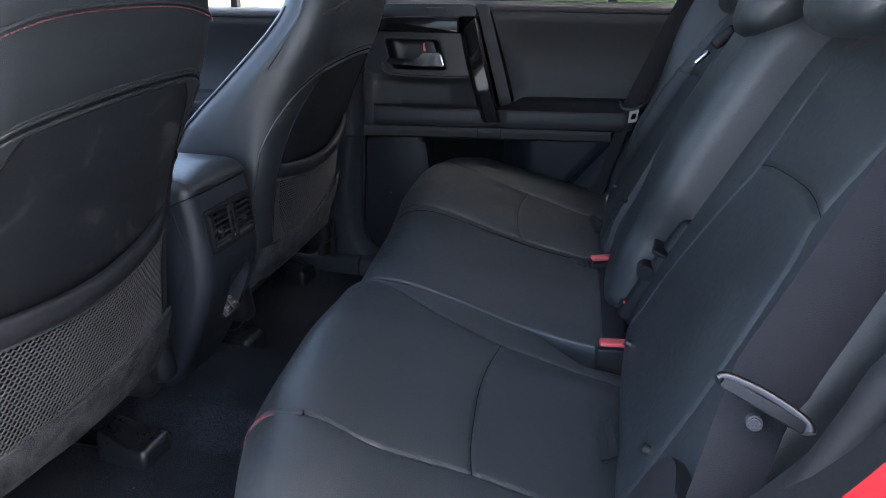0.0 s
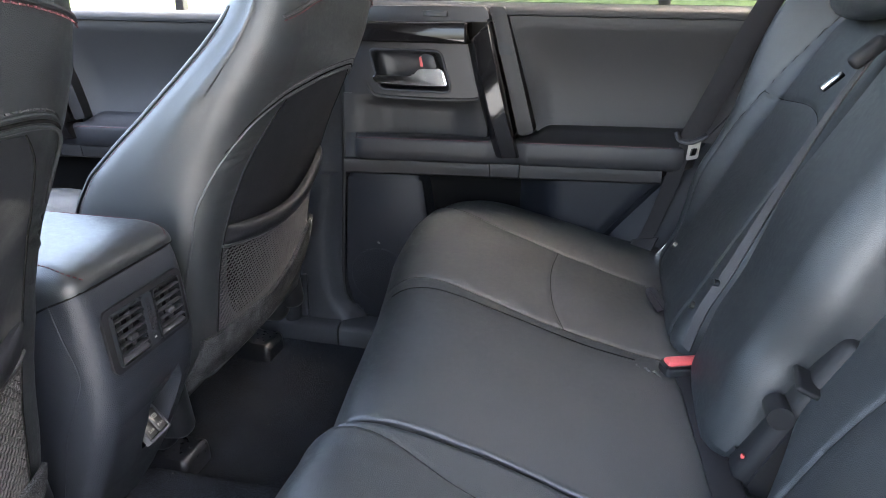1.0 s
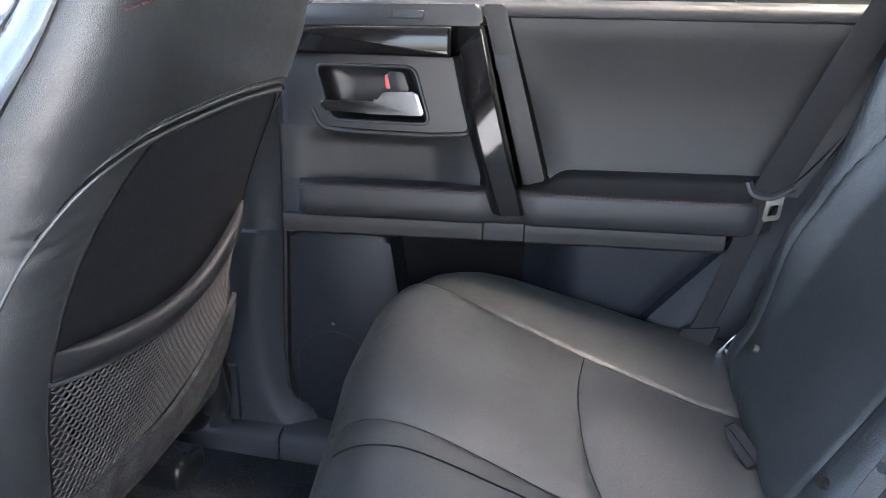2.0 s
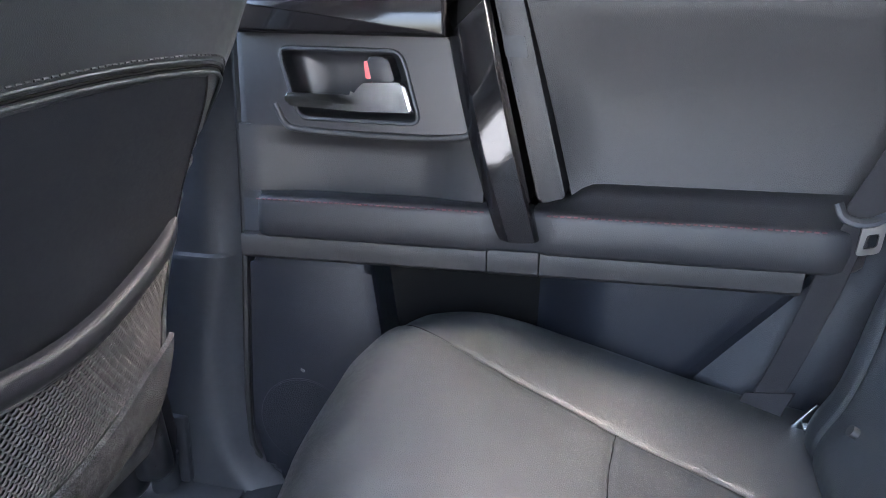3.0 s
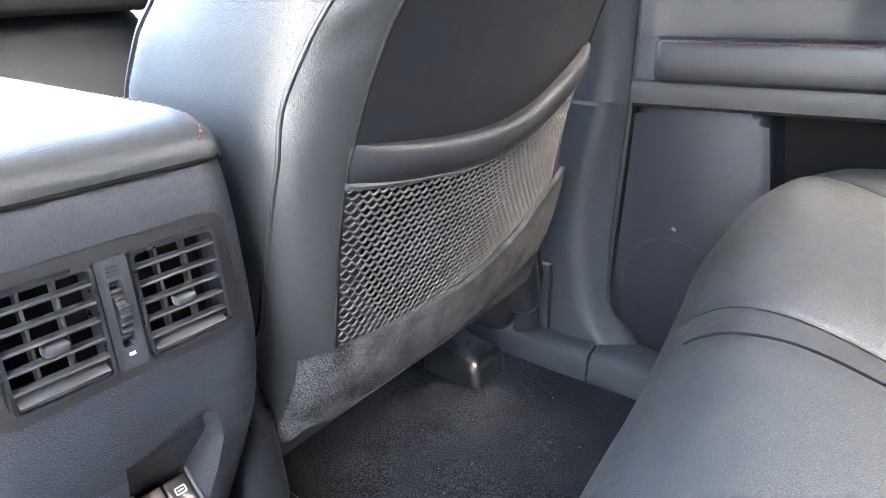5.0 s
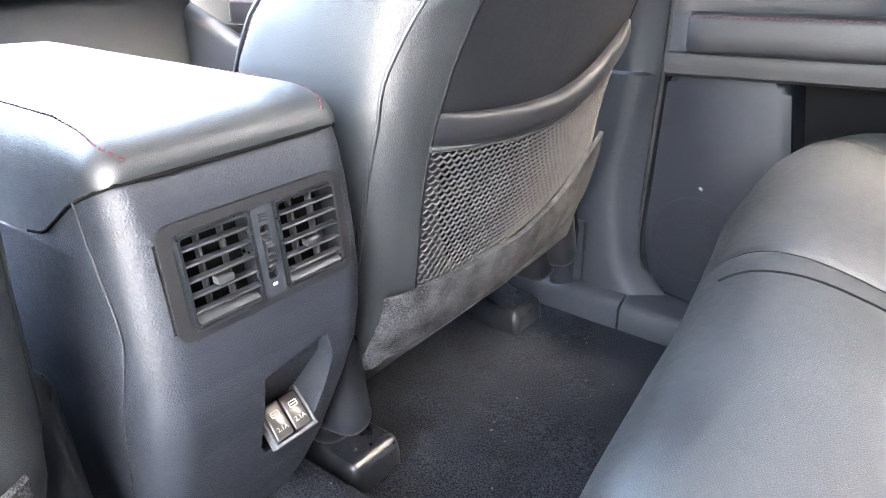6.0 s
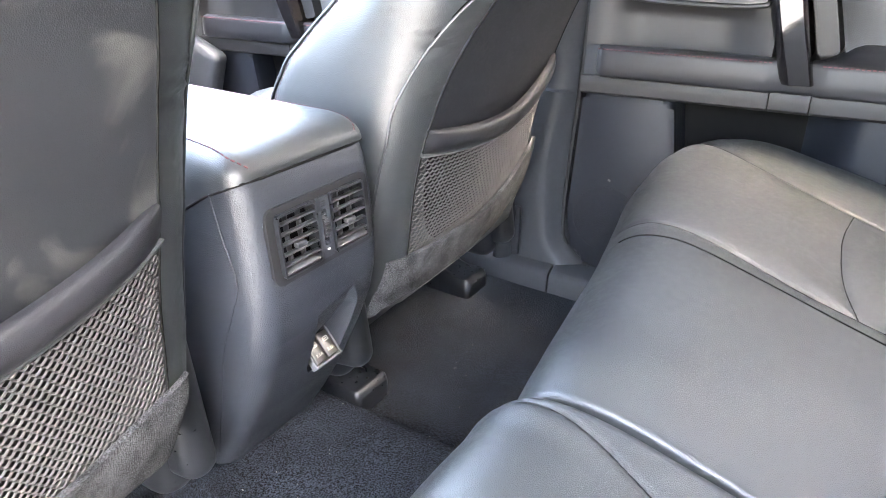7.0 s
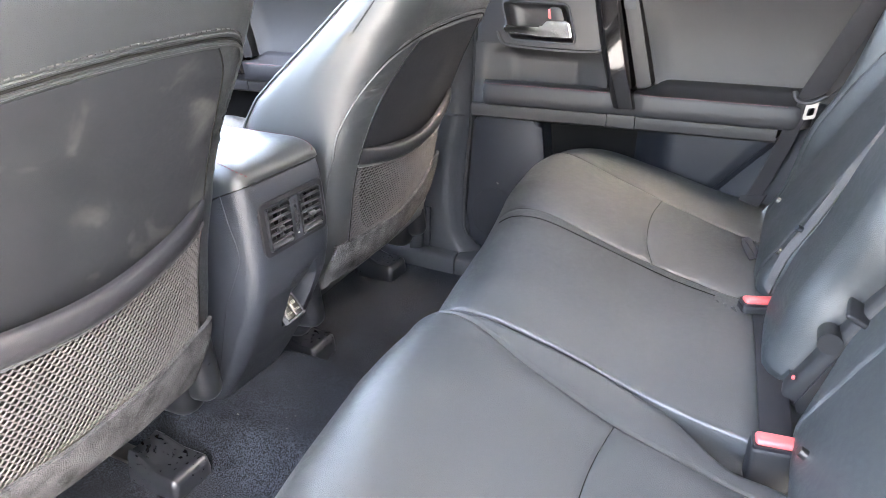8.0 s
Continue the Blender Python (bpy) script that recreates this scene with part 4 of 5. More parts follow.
def lid_ring(x):
    e = min(1.0, max(0.0, (-0.716 - x) / 0.050))
    top = 0.4575 + 0.0260 * math.sqrt(max(0, 1 - (1 - e) ** 2))
    low = lid_bottom(x)
    w = lid_half(x)
    inner = 0.74 * w
    ring = [(x, 0.01 + y, top + 0.003 * e * (1 - (y / inner) ** 2)) for y in np.linspace(-inner, inner, 17)]
    side = []
    for a in np.linspace(0, 1, 11)[1:]:
        q = a * math.pi / 2
        side.append((inner + (w - inner) * math.sin(q) ** 0.9, low + (top - low) * math.cos(q) ** 0.75 if a < 1 else low))
    return ring + [(x, 0.01 + y, z) for y, z in side] + [(x, 0.01 - y, z) for y, z in side[::-1]]


def lid_seam(x, side):
    ring = lid_ring(x)
    k = 17 + int(np.interp(x, [-0.80, -0.735], [1, 3]))
    u = float(np.interp(x, [-0.80, -0.735], [1, 3])) % 1
    p, q = ring[k], ring[k + 1]
    return x, 0.01 + side * ((p[1] - 0.01) * (1 - u) + (q[1] - 0.01) * u), p[2] * (1 - u) + q[2] * u


xs_l = np.concatenate([-0.716 - 0.050 * np.array([0, 0.01, 0.04, 0.09, 0.16, 0.25, 0.36, 0.49, 0.64, 0.81, 1.0]), np.linspace(-0.775, -1.14, 22), [-1.15, -1.156]])
v, f = grid([lid_ring(x) for x in xs_l], wrap=True)
c = len(lid_ring(-0.8))
f += [tuple(range(c)), tuple(range(len(v) - c, len(v)))]
lid = part("armrest_lid", (v, f), LEATHER, con, "padded black leather armrest lid with red stitching")
for side in (-1, 1):
    run = [lid_seam(x, side) for x in np.linspace(-0.719, -1.14, 80)]
    part("stitching", stitches([(x, y - side * 0.003, z + 0.0020) for x, y, z in run], 0.0040, 0.0026, 0.0009), STITCH, lid, "red thread")
gap_line = [(float(np.interp(z, [0.396, 0.405, 0.436, 0.4555], [-0.86, -0.81, -0.76, -0.716])), z) for z in np.linspace(0.400, 0.4545, 14)]
left_gap = [(x, 0.01 - lid_half(x) + 0.0008, z - 0.001) for x, z in gap_line]
part("lid_gap", tube(left_gap + [(-0.7150, 0.01 - 0.066, 0.4535), (-0.7150, 0.01 + 0.066, 0.4535)] + [(x, 0.02 - y, z) for x, y, z in left_gap[::-1]], 0.0014, 8), SEAM, con)

# air vents: flush surround, two grilles with thin vanes, thumb wheel between
V0, V1 = 0.3495, 0.4165
lean = lambda vf: ([(x - 0.10 * (z - 0.3830), y, z) for x, y, z in vf[0]], vf[1])
vents = part("vent_surround", lean(frame_plate(rounded([(-0.068, V1 + 0.007), (0.088, V1 + 0.007), (0.088, V0 - 0.007), (-0.068, V0 - 0.007)], 0.012), rounded([(-0.058, V1 - 0.002), (0.078, V1 - 0.002), (0.078, V0 + 0.002), (-0.058, V0 + 0.002)], 0.006), -0.7012, -0.72, "x")), BLACK, con)
part("vent_back", rbox(-0.7275, 0.010, 0.3830, 0.004, 0.140, 0.070, 0.001), SEAM, con)
for y0, y1 in ((-0.057, -0.001), (0.021, 0.077)):
    g = part("vent_grille", lean(frame_plate(rounded([(y0, V1), (y1, V1), (y1, V0), (y0, V0)], 0.004), rounded([(y0 + 0.0022, V1 - 0.0022), (y1 - 0.0022, V1 - 0.0022), (y1 - 0.0022, V0 + 0.0022), (y0 + 0.0022, V0 + 0.0022)], 0.003), -0.6965, -0.712, "x")), CAP, con)
    for i in range(5):
        part("slat", lean(rbox(-0.6995, (y0 + y1) / 2, V0 + 0.0135 + 0.0108 * i, 0.006, y1 - y0 - 0.004, 0.0018, 0.0006, 2, (0, 6, 0))), VENT, g)
    for i in range(2):
        part("fin", lean(rbox(-0.7062, y0 + (y1 - y0) * (i + 1) / 3, (V0 + V1) / 2, 0.007, 0.0020, V1 - V0 - 0.004, 0.0006)), VENT, g)
    part("vent_knob", lean(rbox(-0.6985, (y0 + y1) / 2, V0 + 0.0290, 0.008, 0.014, 0.0065, 0.002)), VENT, g)
    part("vent_sill", lean(rbox(-0.7015, (y0 + y1) / 2, V0 + 0.0065, 0.010, y1 - y0 - 0.006, 0.0045, 0.001, 2, (0, 35, 0))), VENT, g)
part("wheel_plate", lean(frame_plate(rounded([(0.0005, V1), (0.0195, V1), (0.0195, V0), (0.0005, V0)], 0.003), rounded([(0.0060, 0.4030), (0.0140, 0.4030), (0.0140, 0.3630), (0.0060, 0.3630)], 0.002), -0.6980, -0.712, "x")), PLASTIC, con)
v, f = [], []
for k in range(22):
    a = 2 * math.pi * k / 22
    b = rbox(-0.7095 + 0.0150 * math.cos(a), 0.010, 0.3830 + 0.0180 * math.sin(a), 0.0026, 0.0068, 0.0022, 0.0006, 1, (0, -math.degrees(a), 0))
    v, f = join((v, f), b)
part("thumb_wheel", lean(join((v, f), tube([(-0.7095, 0.0070, 0.3830), (-0.7095, 0.0130, 0.3830)], 0.0148, 24))), SATIN, con)
part("wheel_mark", lean(rbox(-0.6978, 0.010, 0.3585, 0.001, 0.0040, 0.0020, 0.0004)), PRINT, con)
for k in range(3):
    part("wheel_mark", lean(rbox(-0.6978, 0.010, 0.4065 + 0.0024 * k, 0.001, 0.007, 0.0011, 0.0003)), BLACK, con)

# recess with two charging sockets, in the lower face
# two socket covers, tilted up to the rear, in a tray
TILT_S = pose(-0.7500, 0.0410, 0.1970, 0, 50, 0)
for dy in (-0.0100, 0.0100):
    so = part("charge_socket", moved(rbox(0, dy, 0, 0.034, 0.0190, 0.010, 0.0025, 3), TILT_S), SOCKET, con, "glossy dark charging socket cover with pale marks")
    icon = frame_plate(rounded([(-0.0045, -0.003), (0.0045, -0.003), (0.0045, 0.003), (-0.0045, 0.003)], 0.0015), rounded([(-0.0034, -0.0019), (0.0034, -0.0019), (0.0034, 0.0019), (-0.0034, 0.0019)], 0.001), 0.0, 0.0004, "y")
    icon = moved(icon, pose(-0.006, dy, 0.0054, 90, 0, 90))
    part("socket_icon", moved(join(icon, rbox(-0.006, dy, 0.0054, 0.0012, 0.005, 0.0005, 0.0001, 1)), TILT_S), PRINT, so)
    letters = bpy.data.curves.new("rating", "FONT")
    letters.body, letters.size, letters.extrude, letters.align_x = "2.1A", 0.0062, 0.0002, "CENTER"
    carrier = bpy.data.objects.new("rating", letters)
    scene.collection.objects.link(carrier)
    bpy.context.view_layer.update()
    flat = carrier.to_mesh()
    vv, ff = [tuple(q.co) for q in flat.vertices], [tuple(q.vertices) for q in flat.polygons]
    carrier.to_mesh_clear()
    bpy.data.objects.remove(carrier)
    part("rating", moved((vv, ff), TILT_S @ pose(0.0095, dy, 0.0055, 0, 0, 90)), PRINT, so, smooth=False)
part("socket_tray", moved(join(rbox(0.0195, 0, -0.001, 0.004, 0.046, 0.013, 0.0015), rbox(0.0, 0.0215, -0.001, 0.040, 0.003, 0.011, 0.001), rbox(0.0, -0.0215, -0.001, 0.040, 0.003, 0.011, 0.001)), TILT_S), TRAY, con)


# ---- rear seat ----
def arc_table(profile, n=400):
    """Even steps along a smooth profile in (x, z), with normals to its left."""
    fine = np.array(smooth_line(profile, 24))
    seg = np.hypot(*np.diff(fine, axis=0).T)
    s = np.concatenate([[0], np.cumsum(seg)])
    return s, fine


def padded(profile, y0, y1, seams, key, step=0.0032, rim=0.035, drop=0.035, depth=0.0026, width=0.0030, puff=0.0028, bolster=None, thick=0.05, sign=1, wob=0.0, push=None, slip=None, behind=None):
    """A padded part: a profile in (x, z) swept across y, with rounded sides and sewn grooves. seams: lines in (key, y), key x or z along the profile's main stretch."""
    s, fine = arc_table(profile)
    S = np.arange(0, s[-1], step)
    S = np.concatenate([S, [s[-1]]])
    X, Z = np.interp(S, s, fine[:, 0]), np.interp(S, s, fine[:, 1])
    dx, dz = np.gradient(X, S), np.gradient(Z, S)
    L = np.hypot(dx, dz)
    NX, NZ = sign * dz / L, -sign * dx / L
    Y = spans(y0, y1, step, rim)
    U, V = np.meshgrid(S, Y, indexing="ij")
    k = np.clip(np.minimum(V - y0, y1 - V) / rim, 0, 1)
    off = -drop * (1 - np.sqrt(1 - (1 - k) ** 2))
    k2 = np.clip(np.minimum(V - y0, y1 - V) / 0.12, 0, 1)
    off = off - 0.006 * (1 - k2) ** 2
    main = fine[:, 0] if key == "x" else fine[:, 1]
    end = int(np.argmax(main)) if key == "z" else int(np.argmin(main))
    order = np.argsort(main[:end + 1])
    to_s = lambda q: float(np.interp(q, main[:end + 1][order], s[:end + 1][order]))
    near = np.full(U.shape, 9.0)
    W = V + (slip(X[:, None] + 0 * V, V, Z[:, None] + 0 * V) if slip else 0)
    for line in seams:
        pts = [(to_s(a), b) for a, b in (smooth_line(line, 6) if len(line) > 2 else line)]
        d = line_distance(U, W, pts)
        near = np.minimum(near, d)
    if seams:
        off = off - depth * np.exp(-(near / width) ** 2) + puff * (1 - np.exp(-near / 0.02))
    if bolster is not None:
        off = off + bolster(X[:, None] + 0 * V, Z[:, None] + 0 * V, W)
    if wob:
        off = off + wob * np.array([[noise.noise((u * 7, v * 7, 3.1)) for v in Y] for u in S])
    shift = push(X[:, None] + 0 * V, W) if push else 0 * V
    front = np.stack([shift + X[:, None] + NX[:, None] * off, W, Z[:, None] + NZ[:, None] * off], -1)
    back = np.stack([shift + (X - NX * thick)[:, None] + 0 * V, W * 1.0, (Z - NZ * thick)[:, None] + 0 * V], -1)
    if behind:
        back = np.stack([X[:, None] + behind[0] + 0 * V, W * 1.0, Z[:, None] + behind[1] + 0 * V], -1)
    threads = []
    for line in seams:
        fine_line = smooth_line(line, 10)
        pts = []
        for a, b in fine_line:
            q = to_s(a)
            i, j = int(np.clip(round(q / step), 0, len(S) - 1)), int(np.argmin(np.abs(W[min(len(S) - 1, max(0, round(q / step)))] - b)))
            g = depth * math.exp(-(near[i, j] / width) ** 2) if seams else 0
            o = off[i, j] + g - depth
            sx, sz, nx, nz = (float(np.interp(q, S, w)) for w in (X, Z, NX, NZ))
            pts.append((sx + nx * o + float(shift[i, j]), b, sz + nz * o))
        threads.append(tube(pts, 0.00085, 6))
    return slab(front, back), join(*threads) if threads else None


def sewn(name, shape, parent, label=""):
    """A padded part in leather with the thread of its seams."""
    ob = part(name, shape[0], LEATHER, parent, label)
    if shape[1]:
        part("seam", shape[1], SEAM, ob)
    return ob


CUSHION = [(0.055, 0.266), (0.0, 0.279), (-0.10, 0.290), (-0.20, 0.304), (-0.30, 0.323), (-0.37, 0.338), (-0.42, 0.343), (-0.455, 0.335), (-0.482, 0.310), (-0.495, 0.272), (-0.492, 0.20), (-0.475, 0.13), (-0.455, 0.07)]
far_side = [[(-0.49, 0.700), (-0.44, 0.655), (-0.38, 0.615), (-0.30, 0.575), (-0.227, 0.545), (-0.17, 0.530), (-0.117, 0.512), (-0.05, 0.500), (0.03, 0.490)]]
far_inner = [[(-0.48, 0.318), (-0.445, 0.313), (-0.40, 0.307), (-0.36, 0.299), (-0.30, 0.284), (-0.26, 0.273), (-0.202, 0.266), (-0.14, 0.257), (-0.09, 0.247), (0.02, 0.235)]]
far_cross = [[(-0.227, 0.545), (-0.232, 0.475), (-0.230, 0.40), (-0.221, 0.33), (-0.202, 0.267)]]
second = [(-0.472, 0.262), (-0.44, 0.262), (-0.40, 0.264), (-0.36, 0.259), (-0.29, 0.249), (-0.21, 0.233), (-0.16, 0.222), (-0.098, 0.215)]


def ramp(v, a, b):
    k = np.clip((v - a) / (b - a), 0, 1)
    return k * k * (3 - 2 * k)


def fall(X, Z, V):
    """The outer strip of the cushion falls away towards the door."""
    k = np.clip((V - 0.60) / 0.10, 0, 1)
    return 0.006 * k * k + 0.013 * ramp(V, 0.20, 0.62) * ramp(-X, 0.0, 0.30)


EDGE = [(-0.60, 0.12), (-0.47, 0.074), (-0.42, 0.062), (-0.35, 0.052), (-0.24, 0.038), (-0.09, 0.032), (-0.06, 0.036)]
EDGE_FAR = [(-0.08, 0.044), (0.02, 0.036), (0.10, 0.025), (0.20, 0.012), (0.29, -0.001), (0.34, -0.008), (0.45, -0.024), (0.60, -0.034), (0.66, -0.030), (0.69, -0.010), (0.705, 0.02)]


def bench_front(X, V):
    """The front edge: set back towards the middle of the car, rounded at the door."""
    return np.interp(V, [q[0] for q in EDGE_FAR], [q[1] + 0.007 for q in EDGE_FAR]) * ramp(-X, 0.12, 0.42)


def single_front(X, V):
    return np.interp(V, [q[0] for q in EDGE], [q[1] + 0.006 for q in EDGE]) * ramp(-X, 0.12, 0.42)


def bench_slip(X, V, Z):
    """The edge beside the single seat drifts outwards to the rear."""
    return -0.034 * ramp(X, -0.30, 0.0) * ramp(-V, -0.10, 0.07)


def single_slip(X, V, Z):
    """The single cushion's edge draws back beside the buckle."""
    return (-0.020 * ramp(X, -0.30, -0.06) - 0.062 * ramp(X, -0.125, -0.03)) * ramp(V, -0.30, -0.076)


bench = thing("bench_seat", "wide black leather rear bench seat with sewn seams", "car seat", (-0.2, 0.33, 0.05), group="rear seats")
cush = sewn("seat_cushion", padded(CUSHION, -0.066, 0.705, far_side + far_inner + far_cross, "x", bolster=fall, wob=0.003, push=bench_front, slip=bench_slip, rim=0.006, drop=0.004, depth=0.0014, width=0.0032, puff=0.0030), bench)
s_t, fine_t = arc_table(CUSHION)


def on_cushion(line, lift=0.0006):
    end = int(np.argmin(fine_t[:, 0]))
    xs_, zs_ = fine_t[:end + 1, 0][::-1], fine_t[:end + 1, 1][::-1]
    return [(x + float(bench_front(np.array(x), np.array(y))), y, float(np.interp(x, xs_, zs_)) + lift) for x, y in smooth_line(line, 6)]


part("second_seam", tube(on_cushion(second, 0.0062), 0.0009, 6), SEAM, cush)
part("seat_base", rbox(-0.22, 0.335, 0.125, 0.44, 0.69, 0.16, 0.02), PLASTIC, bench)

near_lines = [[(-0.48, -0.086), (-0.434, -0.089), (-0.39, -0.099), (-0.35, -0.113), (-0.30, -0.130), (-0.235, -0.146), (-0.166, -0.163), (-0.09, -0.178), (-0.02, -0.192), (0.04, -0.205)],
              [(-0.48, -0.455), (-0.43, -0.460), (-0.39, -0.464), (-0.334, -0.470), (-0.28, -0.469), (-0.217, -0.461), (-0.143, -0.457), (-0.07, -0.465), (0.02, -0.475)],
              [(-0.166, -0.163), (-0.173, -0.23), (-0.173, -0.29), (-0.166, -0.35), (-0.156, -0.41), (-0.143, -0.457)]]
single = thing("bench_seat", "single black leather rear seat beside the open door", "car seat", (-0.2, -0.35, 0.05), group="rear seats")
fall_near = lambda X, Z, V: -0.020 * np.clip((-0.46 - V) / 0.16, 0, 1) ** 2 - 0.008 * ramp(V, -0.16, -0.08) * ramp(X, -0.20, -0.02) + 0.006 * ramp(V, -0.13, -0.08) * ramp(-X, 0.10, 0.20)
nc = sewn("seat_cushion", padded(CUSHION, -0.665, -0.077, near_lines, "x", bolster=fall_near, wob=0.003, push=single_front, slip=single_slip, rim=0.011, drop=0.007, depth=0.002, width=0.0026, puff=0.0036), single)
corner = smooth_line([(x + float(single_front(np.array(x), np.array(y))), y, z) for x, y, z in ((-0.415, -0.462, 0.3415), (-0.455, -0.457, 0.331), (-0.482, -0.455, 0.307), (-0.494, -0.458, 0.27), (-0.491, -0.468, 0.20), (-0.476, -0.48, 0.13))], 6)
part("piping", tube([Vector(p) + Vector((-0.001, 0, 0.001)) for p in corner], 0.0022, 6), LEATHER, nc)
for d in (-0.006, 0.006):
    part("stitching", stitches([Vector(p) + Vector((-0.0035, d, 0.002)) for p in corner]), STITCH, nc, "red thread")
part("seat_base", rbox(-0.22, -0.35, 0.125, 0.44, 0.60, 0.16, 0.02), PLASTIC, single)

BACK = [(0.03, 0.235), (-0.03, 0.255), (-0.047, 0.30), (-0.022, 0.36), (0.022, 0.45), (0.062, 0.53), (0.101, 0.605), (0.143, 0.685), (0.168, 0.728), (0.192, 0.752), (0.232, 0.760), (0.275, 0.745), (0.30, 0.70)]
shifted = lambda dx, dz=0.0: [(x + dx, z + dz) for x, z in BACK]


def side_roll(X, Z, V):
    k = np.clip((V - 0.555) / 0.07, 0, 1)
    up = np.clip((Z - 0.33) / 0.15, 0, 1)
    return (0.034 + 0.042 * ramp(Z, 0.50, 0.72)) * k * k * (3 - 2 * k) * up * up * (3 - 2 * up)


sewn("backrest", padded(BACK, 0.262, 0.664, [[(0.285, 0.600), (0.36, 0.602), (0.45, 0.610), (0.53, 0.608), (0.606, 0.590), (0.70, 0.574), (0.745, 0.568)], [(0.285, 0.31), (0.45, 0.315), (0.609, 0.318), (0.745, 0.328)],
                                           [(0.606, 0.590), (0.616, 0.50), (0.622, 0.43), (0.619, 0.37), (0.604, 0.318)]], "z", bolster=side_roll, behind=(0.085, -0.05), sign=-1, wob=0.002), bench, "black leather backrest with a raised side bolster")
centre_slip = lambda X, V, Z: 0.022 * (1 - ramp(Z, 0.42, 0.52)) * ramp(-V, -0.11, 0.002)
sewn("backrest", padded(shifted(-0.004), -0.002, 0.246, [], "z", slip=centre_slip, rim=0.045, drop=0.040, bolster=lambda X, Z, V: 0.022 * ramp(Z, 0.42, 0.58) - 0.024 * (1 - ramp(Z, 0.28, 0.42)), behind=(0.085, -0.05), sign=-1, wob=0.003), bench, "plain black leather centre backrest")
back_slip = lambda X, V, Z: -0.080 * (1 - ramp(Z, 0.30, 0.40)) * ramp(V, -0.10, 0.024)
sewn("backrest", padded(shifted(0.062), -0.582, 0.024, [[(0.285, -0.088), (0.37, -0.086), (0.43, -0.092), (0.50, -0.112), (0.56, -0.130), (0.588, -0.135), (0.66, -0.124), (0.745, -0.110)], [(0.285, -0.485), (0.36, -0.482), (0.432, -0.472), (0.489, -0.457), (0.567, -0.430), (0.607, -0.406), (0.68, -0.412), (0.745, -0.42)],
                                                      [(0.588, -0.135), (0.597, -0.18), (0.604, -0.237), (0.611, -0.31), (0.612, -0.36), (0.607, -0.406)]], "z", behind=(0.085, -0.05), sign=-1, rim=0.035, drop=0.032, wob=0.002, slip=back_slip), single, "black leather backrest with an arched seam")
for y, x, zh in ((0.455, 0.195, 0.812), (0.095, 0.186, 0.797), (-0.285, 0.213, 0.830)):
    owner = bench if y > 0 else single
    w = 0.125 if y != 0.095 else 0.105
    P = []
    for a in np.linspace(0, 2 * math.pi, 28, endpoint=False):
        ca, sa = math.cos(a), math.sin(a)
        cx, cz = math.copysign(abs(ca) ** 0.7, ca) * 0.050, math.copysign(abs(sa) ** 0.7, sa) * 0.075
        row = []
        for k in np.linspace(-1, 1, 17):
            e = math.sqrt(max(0.0, 1 - abs(k) ** 5)) * 0.8 + 0.2 * (1 - k * k)
            row.append((x + cx * e + 0.4 * cz * e, y + k * w, zh + cz * e))
        P.append(row)
    P = np.swapaxes(np.array(P), 0, 1)
    v, f = grid(P, wrap=True)
    h = part("headrest", (v, f), LEATHER, owner)
    for dy in (-0.04, 0.04):
        part("post", tube([(x + 0.060, y + dy, 0.735), (x + 0.015, y + dy, zh)], 0.005, 10), CHROME, h)

# dark side of the single backrest, behind the gap between the backrests
part("side_panel", plate([(x + 0.062, z - 0.012) for x, z in BACK[1:]] + [(0.32, 0.26)], -0.016, 0.006, 0.0), BLACK, single)

# plastic hinge between the centre and single backrests
hinge = thing("backrest_hinge", "dark plastic hinge cover between the backrests", "hinge", (0.04, -0.03, 0.30))
part("cover", rbox(0.062, 0.008, 0.366, 0.050, 0.040, 0.200, 0.012, 3, (0, 26, 0)), BLACK, hinge)
part("knuckle", tube([(0.034, -0.016, 0.374), (0.034, 0.014, 0.374)], 0.013, 14), BLACK, hinge)
part("lip", moved(rbox(0, 0, 0, 0.030, 0.038, 0.007, 0.003, 3), pose(0.056, -0.004, 0.412, 12, 24, 0)), BLACK, hinge)
part("release_mark", rbox(0.008, -0.004, 0.316, 0.004, 0.005, 0.005, 0.0015), RED, hinge)


# ---- belts, buckles and small fittings ----
def buckle(at, turn, label):
    b = thing("belt_buckle", label, "belt buckle", at, group="belt buckles")
    m = pose(*at) @ pose(0, 0, 0, *turn)
    part("housing", moved(rbox(0, 0, -0.016, 0.056, 0.030, 0.052, 0.006, 3), m), BLACK, b)
    part("rim", moved(frame_plate(rounded([(-0.027, -0.013), (0.027, -0.013), (0.027, 0.013), (-0.027, 0.013)], 0.005), rounded([(-0.0235, -0.0095), (0.0235, -0.0095), (0.0235, 0.0095), (-0.0235, 0.0095)], 0.004), 0.0125, 0.004, "y"), m @ pose(0, 0, 0, 90, 0, 0)), SATIN, b)
    part("release_button", moved(rbox(0, -0.0005, 0.0125, 0.048, 0.020, 0.011, 0.0045, 3), m), RED, b, "red release button")
    part("slot", moved(rbox(0, 0.0112, 0.0115, 0.040, 0.0026, 0.005, 0.001), m), BLACK, b)
    return b


